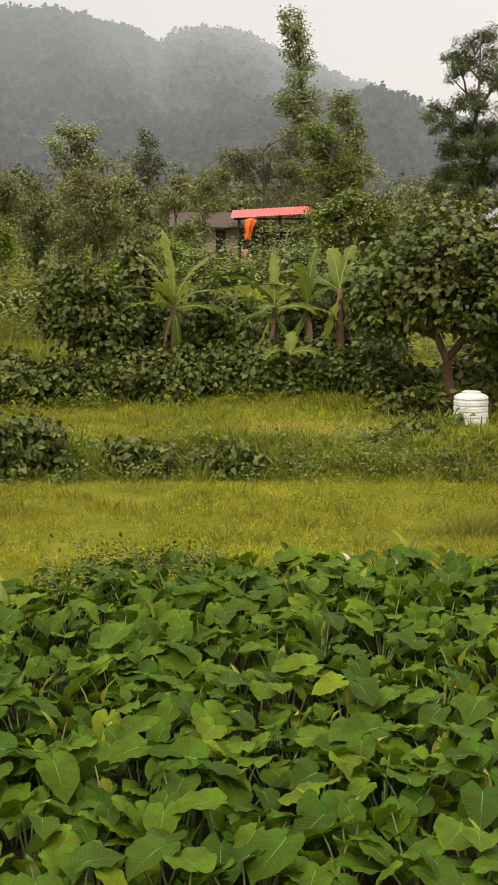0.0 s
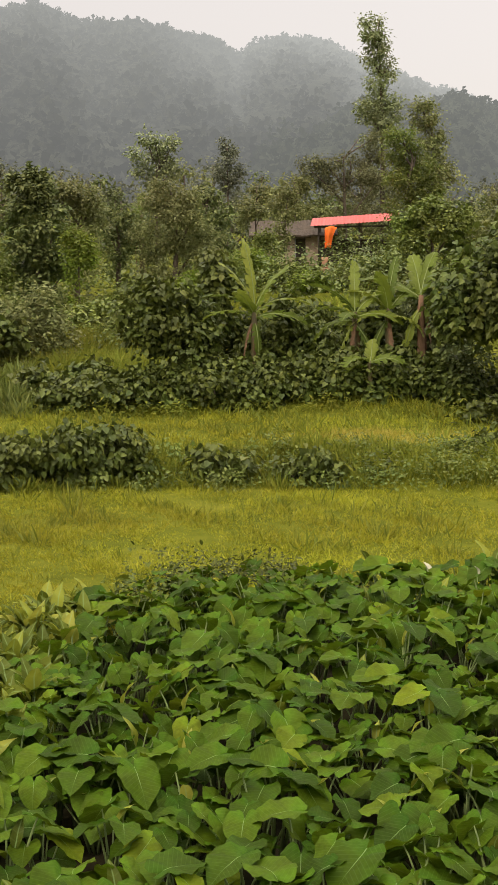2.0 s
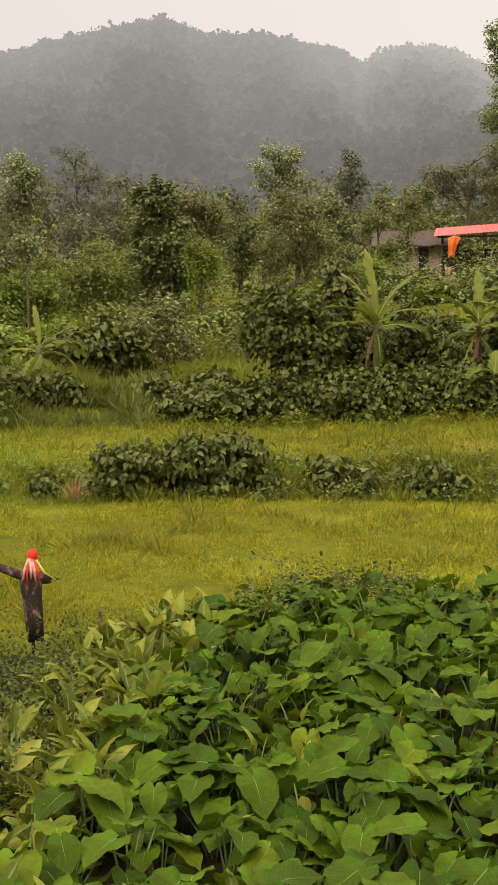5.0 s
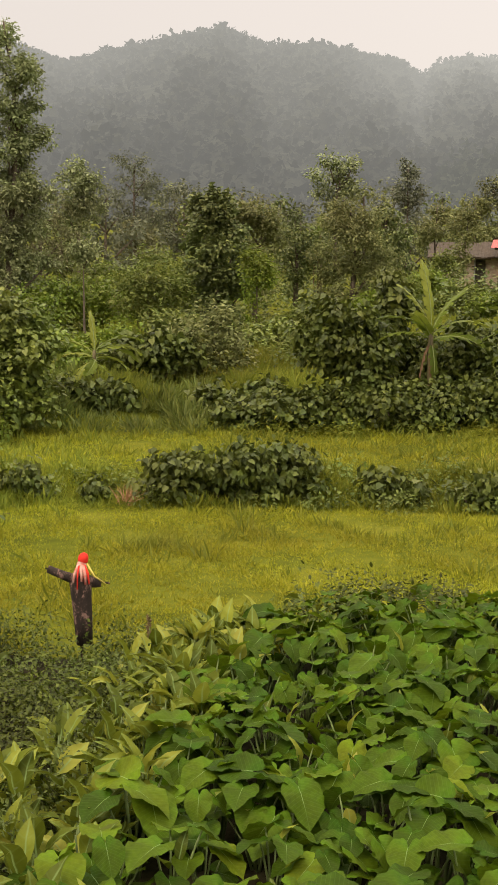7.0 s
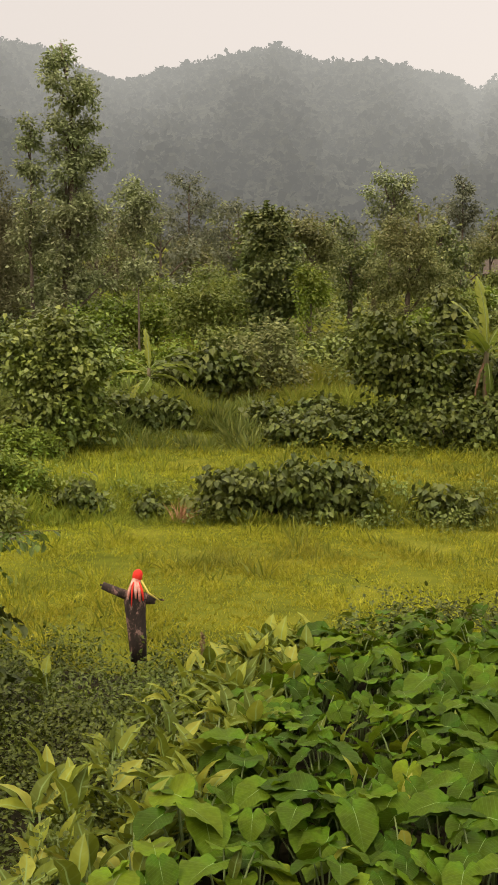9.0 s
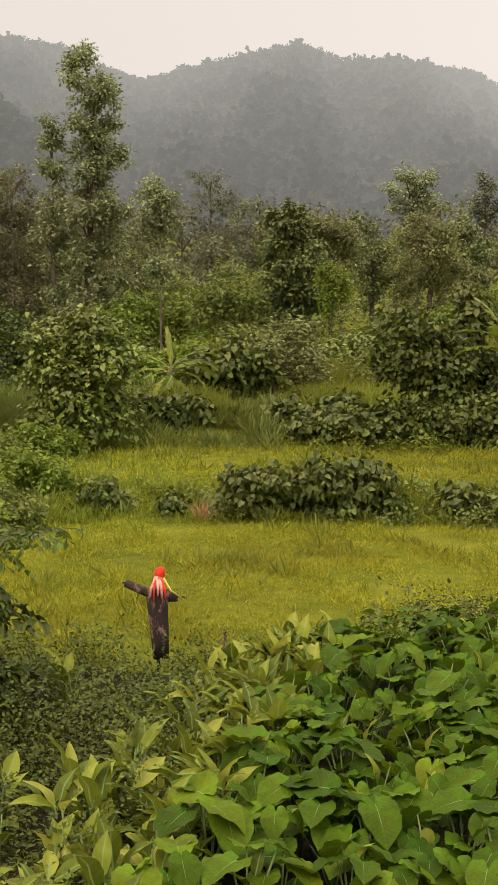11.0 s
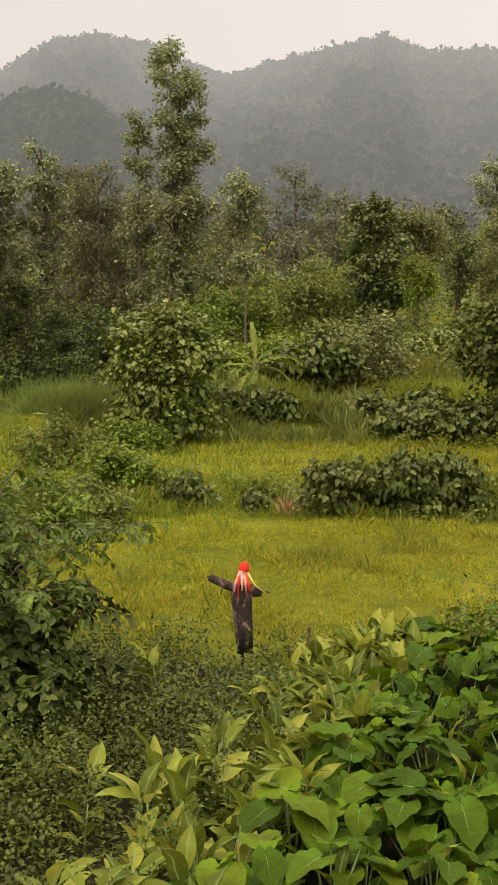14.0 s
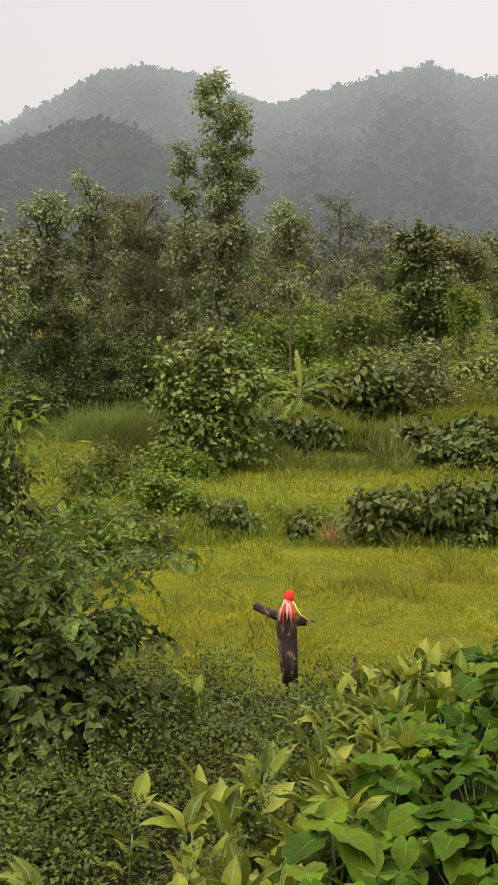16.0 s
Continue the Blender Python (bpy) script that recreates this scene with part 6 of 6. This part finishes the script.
def farm_house():
    x, y, z = on_land(1.6, 92)
    z = 6.0
    root = thing("farm_house", None, (x, y, z), 1.6, label="old mud-brick farmhouse with a worn tiled roof", category="house")
    # front wall in pieces round the door and the window
    wall_parts = [(-2.9, -2.35, 0, 2.35), (-2.35, -1.3, 0, 1.3), (-2.35, -1.3, 2.1, 2.35), (-1.3, 0.05, 0, 2.35), (0.05, 0.85, 2.05, 2.35), (0.85, 2.85, 0, 2.35)]
    for a, b, lo, hi in wall_parts:
        part("wall", box_mesh("wall", a, b, 0, 0.35, lo, hi, M_MUD, 0), root)
    part("wall", box_mesh("wall", -2.9, -2.55, 0.35, 5, 0, 2.35, M_MUD, 0), root)
    part("wall", box_mesh("wall", 2.5, 2.85, 0.35, 5, 0, 2.35, M_MUD, 0), root)
    part("wall", box_mesh("wall", -2.9, 2.85, 5, 5.35, 0, 2.35, M_MUD, 0), root)
    # dark panels set in the door and window holes paint the shade indoors
    door = part("door", box_mesh("door", 0.1, 0.8, 0.22, 0.28, 0, 2.02, M_VOID), root, label="dark panel standing in for the doorway's shade")
    part("door_frame", box_mesh("door_frame", 0.0, 0.09, -0.03, 0.2, 0, 2.05, M_PALE), root)
    part("lintel", box_mesh("lintel", -0.3, 1.2, -0.05, 0.3, 2.06, 2.18, M_VOID), root)
    part("window", box_mesh("window", -2.33, -1.32, 0.2, 0.26, 1.32, 2.08, M_VOID), root, label="dark panel standing in for the window opening's shade")
    n, v, f = 40, [], []
    for j, (yy, zz) in enumerate(((-0.7, 2.2), (0.9, 2.7), (2.6, 3.45), (4.2, 2.8), (6.0, 2.2))):
        for i in range(n + 1):
            v.append((-3.4 + 6.6 * i / n, yy, zz + 0.035 * (i % 2) + 0.04 * math.sin(i * 0.7 + j)))
    for j in range(4):
        for i in range(n):
            f.append((j * (n + 1) + i, j * (n + 1) + i + 1, (j + 1) * (n + 1) + i + 1, (j + 1) * (n + 1) + i))
    roof = part("roof", np_mesh("roof", v, f, M_THATCH), root, label="worn grey-brown tiled roof")
    solid = roof.modifiers.new("thickness", "SOLIDIFY")
    solid.thickness = 0.12
    root2 = thing("open_shed", None, (*on_land(-1.25, 89)[:2], 6.0), -1.25, label="open-sided shed with a red corrugated metal roof", category="shed")
    part("roof", corrugated("roof", -3.25, 3.15, -1.2, 3.2, 2.72, 3.5, 0.35, M_RED, 0.26, 0.016), root2, label="red corrugated sheet roof")
    for px, py, h in ((-2.7, -0.6, 2.8), (0.2, -0.6, 2.95), (2.4, -0.6, 3.05), (-2.7, 2.9, 3.2), (2.4, 2.9, 3.45)):
        part("post", tube_mesh("post", [(px, py, -0.3), (px + 0.02, py, h * 0.5), (px, py, h)], [0.07, 0.065, 0.06], M_VOID, 7), root2)
    part("beam", box_mesh("beam", -3.0, 3.0, -0.75, -0.63, 2.6, 2.74, M_VOID), root2)
    # dark sheet at the back paints the shade under the shed roof
    part("back_wall", box_mesh("back_wall", -2.8, 2.6, 2.95, 3.1, -0.2, 1.9, M_VOID), root2, label="dark back panel standing in for the shed's inner shade")
    x, y, z = on_land(-0.1, 87.2)
    v, f = [], []
    for i in range(9):
        for j in range(9):
            s, t = i / 8, j / 8
            v.append((-0.45 + s * (0.42 + 0.42 * t * t), 0.1 * math.sin(s * 9) + 0.05 * math.sin(t * 7), 1.45 * t + 0.12 * math.sin(s * 3)))
    for i in range(8):
        for j in range(8):
            f.append((i * 9 + j, (i + 1) * 9 + j, (i + 1) * 9 + j + 1, i * 9 + j + 1))
    cloth = thing("orange_cloth", np_mesh("orange_cloth", v, f, M_ORANGE, True), (x, y, 7.1), -0.1, label="bright orange cloth hung from the shed roof", category="cloth")
    solid = cloth.modifiers.new("thickness", "SOLIDIFY")
    solid.thickness = 0.02
    x, y, z = on_land(0.2, 86.5)
    root3 = thing("plinth", None, (x, y, z), label="terracotta shrine plinth before the house", category="plinth")
    part("base", box_mesh("base", -0.4, 0.4, -0.4, 0.4, -0.2, 0.5, M_TERRA, 0.04), root3)
    part("column", tube_mesh("column", [(0, 0, 0.5), (0, 0, 0.9), (0, 0, 1.3)], [0.3, 0.22, 0.26], M_TERRA, 10), root3)
    x, y, z = on_land(-11.7, 66)
    root4 = thing("outbuilding", None, (x, y, z), -11.7, label="outbuilding with a pale sheet roof among trees", category="shed")
    part("wall", box_mesh("wall", -1.6, 2, 0, 3, -0.5, 3.3, M_MUD), root4)
    part("roof", corrugated("roof", -1.9, 2.4, -0.8, 3.4, 3.3, 4.5, 0.0, M_PALE), root4, label="pale grey corrugated roof")


farm_house()


# ---------------------------------------------------------------- scarecrow and straw
M_ROBE = surface("dark_patterned_cloth", [(0.3, (0.022, 0.016, 0.014)), (0.56, (0.04, 0.028, 0.022)), (0.64, (0.22, 0.13, 0.11)), (0.9, (0.32, 0.2, 0.17))], 12, 0.9, 0.3, stretch=(1, 1, 0.5))
M_SCARF = surface("red_cloth", [(0.2, (0.6, 0.02, 0.012)), (0.8, (0.8, 0.05, 0.03))], 5, 0.8, 0.3)
M_PINK = surface("pink_checked_cloth", [(0.3, (0.55, 0.09, 0.06)), (0.5, (0.6, 0.3, 0.25)), (0.7, (0.62, 0.45, 0.38))], 16, 0.85, 0.3)
M_STRIP = surface("yellow_strip", [(0.2, (0.5, 0.4, 0.08)), (0.8, (0.65, 0.55, 0.15))], 5, 0.7, 0.1)
M_STRAW = surface("dry_straw", [(0.2, (0.32, 0.16, 0.08)), (0.8, (0.5, 0.3, 0.17))], 6, 0.9, 0.2)


def scarecrow():
    x, y, z = on_land(19.95, 15.3, 0.1)
    verts, faces, slots = [], [], []

    def put(pts, radii, slot, sides=12, flat=1.0, wob=0.0):
        v, f = tube(pts, radii, sides)
        k = len(verts)
        for i, p in enumerate(v):
            w = 1 + wob * math.sin(i * 2.7)
            verts.append((p[0] * w, p[1] * flat, p[2]))
        faces.extend([tuple(q + k for q in g) for g in f])
        slots.extend([slot] * len(f))

    put([(0, 0, -0.2), (0, 0, 0.7), (0, 0, 1.2)], [0.02, 0.02, 0.02], 0, 6)
    put([(0.035, 0, 0.16), (0.02, 0, 0.45), (0, 0, 0.75), (-0.01, 0, 0.95), (0, 0, 1.04), (0, 0, 1.08)], [0.1, 0.115, 0.125, 0.14, 0.135, 0.06], 0, 14, 0.7, 0.06)
    put([(-0.06, 0, 1.0), (-0.22, 0, 1.06), (-0.42, 0, 1.15)], [0.07, 0.058, 0.05], 0, 10, 0.8)
    put([(0.06, 0, 0.99), (0.17, 0, 0.96), (0.25, 0, 0.95)], [0.08, 0.07, 0.055], 0, 10, 0.8)
    put([(-0.45, 0, 1.16), (0, 0, 1.01), (0.36, 0, 0.945)], [0.012, 0.014, 0.012], 0, 6)
    put([(0.0, -0.01, 1.06), (0.0, -0.01, 1.12), (0.005, -0.01, 1.2), (0.02, -0.01, 1.27), (0.025, 0, 1.32)], [0.06, 0.075, 0.065, 0.04, 0.012], 2, 12)
    put([(0.01, 0, 1.215), (0.02, 0, 1.245), (0.03, 0, 1.3), (0.035, 0, 1.335), (0.035, 0, 1.35)], [0.05, 0.068, 0.064, 0.042, 0.012], 1, 12)
    for k, (dx, w, hi, slot) in enumerate(((-0.09, 0.018, 0.99, 2), (-0.05, 0.012, 0.9, 1), (0.0, 0.02, 1.0, 2), (0.045, 0.024, 0.96, 2), (0.085, 0.018, 0.97, 1))):
        put([(dx * 0.5, -0.06, 1.2), (dx * 0.95, -0.1, 1.1), (dx * 1.1, -0.12, hi)], [w * 0.7, w, w * 0.6], slot, 6, 1.0)
    put([(0.07, -0.06, 1.22), (0.16, -0.08, 1.06), (0.3, -0.04, 0.95)], [0.012, 0.014, 0.01], 3, 5)
    me = np_mesh("scarecrow", verts, faces, [M_ROBE, M_SCARF, M_PINK, M_STRIP], True, slots)
    thing("scarecrow", me, (x, y, z), 19.9, label="scarecrow in dark patterned robe and red headcloth among weeds", category="scarecrow")


scarecrow()


def straw_tuft():
    rng = np.random.default_rng(4)
    x, y, z = on_land(17.7, 27.3)
    n = 90
    tip = rng.normal(size=(n, 3)) * np.array([0.45, 0.45, 0.2]) + np.array([0, 0, 0.9])
    v, f = scatter(BLADE, rng.normal(size=(n, 3)) * np.array([0.06, 0.06, 0.0]), tip, rng.normal(size=(n, 3)), rng.uniform(0.35, 0.6, n), 0.05)
    thing("straw_tuft", np_mesh("straw_tuft", v, f, M_STRAW), (x, y, z), label="tuft of dry reddish straw on the bank", category="straw")


straw_tuft()


# ---------------------------------------------------------------- small things
M_PLUME = surface("brown_seed_plume", [(0.2, (0.13, 0.09, 0.045)), (0.8, (0.28, 0.2, 0.1))], 8, 0.9, 0.3)
M_PALELEAF = surface("dried_pale_leaf", [(0.2, (0.4, 0.38, 0.26)), (0.8, (0.55, 0.52, 0.4))], 6, 0.8, 0.2)
M_PETAL = surface("orange_petal", [(0.2, (0.7, 0.18, 0.03)), (0.8, (0.85, 0.35, 0.06))], 8, 0.6, 0.1)
M_SHEET = surface("white_cloth", [(0.2, (0.6, 0.58, 0.56)), (0.8, (0.75, 0.73, 0.7))], 4, 0.8, 0.2)


def seed_plume(b, r, height, seed):
    rng = np.random.default_rng(seed)
    x, y, z = on_land(b, r)
    root = thing("seed_plant", None, (x, y, z), label="weed stalk with a brown seed plume", category="weed")
    part("stalk", tube_mesh("stalk", [(0, 0, 0), (0.02, 0, height * 0.5), (0, 0, height)], [0.008, 0.006, 0.003], M_TARO_STALK, 5), root)
    n = 160
    t = rng.uniform(0.68, 1.0, n)
    pos = np.stack([rng.normal(size=n) * 0.008, rng.normal(size=n) * 0.008, height * t], -1)
    v, f = scatter(RHOMB, pos, rng.normal(size=(n, 3)) + np.array([0, 0, 1.2]), rng.normal(size=(n, 3)), 0.035)
    part("plume", np_mesh("plume", v, f, M_PLUME), root)
    v, f = scatter(LANCE, np.array([(0, 0, height * k) for k in (0.15, 0.3, 0.42, 0.5)]), np.array([(1, 0.2, 0.5), (-1, 0.1, 0.6), (0.6, -0.8, 0.7), (-0.7, -0.4, 0.8)]), np.tile((0.0, 0.2, 1.0), (4, 1)), 0.3)
    part("leaves", np_mesh("leaves", v, f, M_WEED), root)


seed_plume(16.78, 13.9, 0.95, 601)


def curled_leaf(b, r, z, length, width, tilt, turn, mat, name, label, category):
    """A single withered leaf, standing among the taro on its own stalk."""
    x, y, g = on_land(b, r)
    root = thing(name, None, (x, y, g), label=label, category=category)
    part("stalk", tube_mesh("stalk", [(0, 0, 0), (0.02, 0, z * 0.6), (0, 0, z)], [0.01, 0.008, 0.005], M_TARO_STALK, 5), root)
    v, f = [], []
    for i in range(9):
        s = i / 8
        w = width * math.sin(math.pi * min(1, 0.05 + s * 0.95)) ** 0.7
        for q in (-1, -0.4, 0.4, 1):
            v.append((q * w * 0.5, length * s, abs(q) * w * 0.5 + 0.1 * length * math.sin(s * 3)))
    for i in range(8):
        for k in range(3):
            f.append((i * 4 + k, i * 4 + k + 1, i * 4 + k + 5, i * 4 + k + 4))
    m = Matrix.Translation((0, 0, z)) @ Matrix.Rotation(radians(turn), 4, "Z") @ Matrix.Rotation(radians(tilt), 4, "X")
    part("blade", np_mesh("blade", v, f, mat, True), root, m)


curled_leaf(-4.63, 15.6, 0.72, 0.22, 0.12, 75, 60, M_PALELEAF, "withered_leaf", "pale withered leaf standing above the taro", "leaf")
curled_leaf(-7.0, 16.0, 0.7, 0.14, 0.08, 70, 100, M_PALELEAF, "withered_leaf", "small pale withered leaf among the taro", "leaf")


def taro_flower(b, r, z):
    x, y, g = on_land(b, r)
    root = thing("orange_flower", None, (x, y, g), label="small orange bloom low among taro stalks", category="flower")
    part("stalk", tube_mesh("stalk", [(0, 0, 0), (0.01, 0, z)], [0.006, 0.004], M_TARO_STALK, 5), root)
    n = 7
    az = np.arange(n) / n * 6.28
    v, f = scatter(OVAL, np.tile((0.0, 0.0, z), (n, 1)), np.stack([np.cos(az), np.sin(az), np.full(n, 0.5)], -1), np.tile((0.0, 0.0, 1.0), (n, 1)), 0.038)
    part("petals", np_mesh("petals", v, f, M_PETAL), root)


for fb, fr, fz in ((5.82, 8.3, 0.42), (-9.9, 11.4, 0.62)):
    taro_flower(fb, fr, fz)


def hung_cloth():
    x, y, z = on_land(28.0, 55)
    root = thing("white_cloth", None, (x, y, z), 28.0, label="white cloth hung between trees of the thicket", category="cloth")
    part("pole", tube_mesh("pole", [(0, 0.05, -0.1), (0, 0.05, 2.0)], [0.03, 0.025], M_VOID, 6), root)
    v = [(-0.28 + 0.56 * i / 6, 0.04 * math.sin(i * 1.7 + j), 1.95 - 0.34 * j / 4 - 0.03 * abs(i - 3)) for j in range(5) for i in range(7)]
    f = [(j * 7 + i, j * 7 + i + 1, (j + 1) * 7 + i + 1, (j + 1) * 7 + i) for j in range(4) for i in range(6)]
    cloth = part("sheet", np_mesh("sheet", v, f, M_SHEET, True), root)
    cloth.modifiers.new("thickness", "SOLIDIFY").thickness = 0.01


hung_cloth()
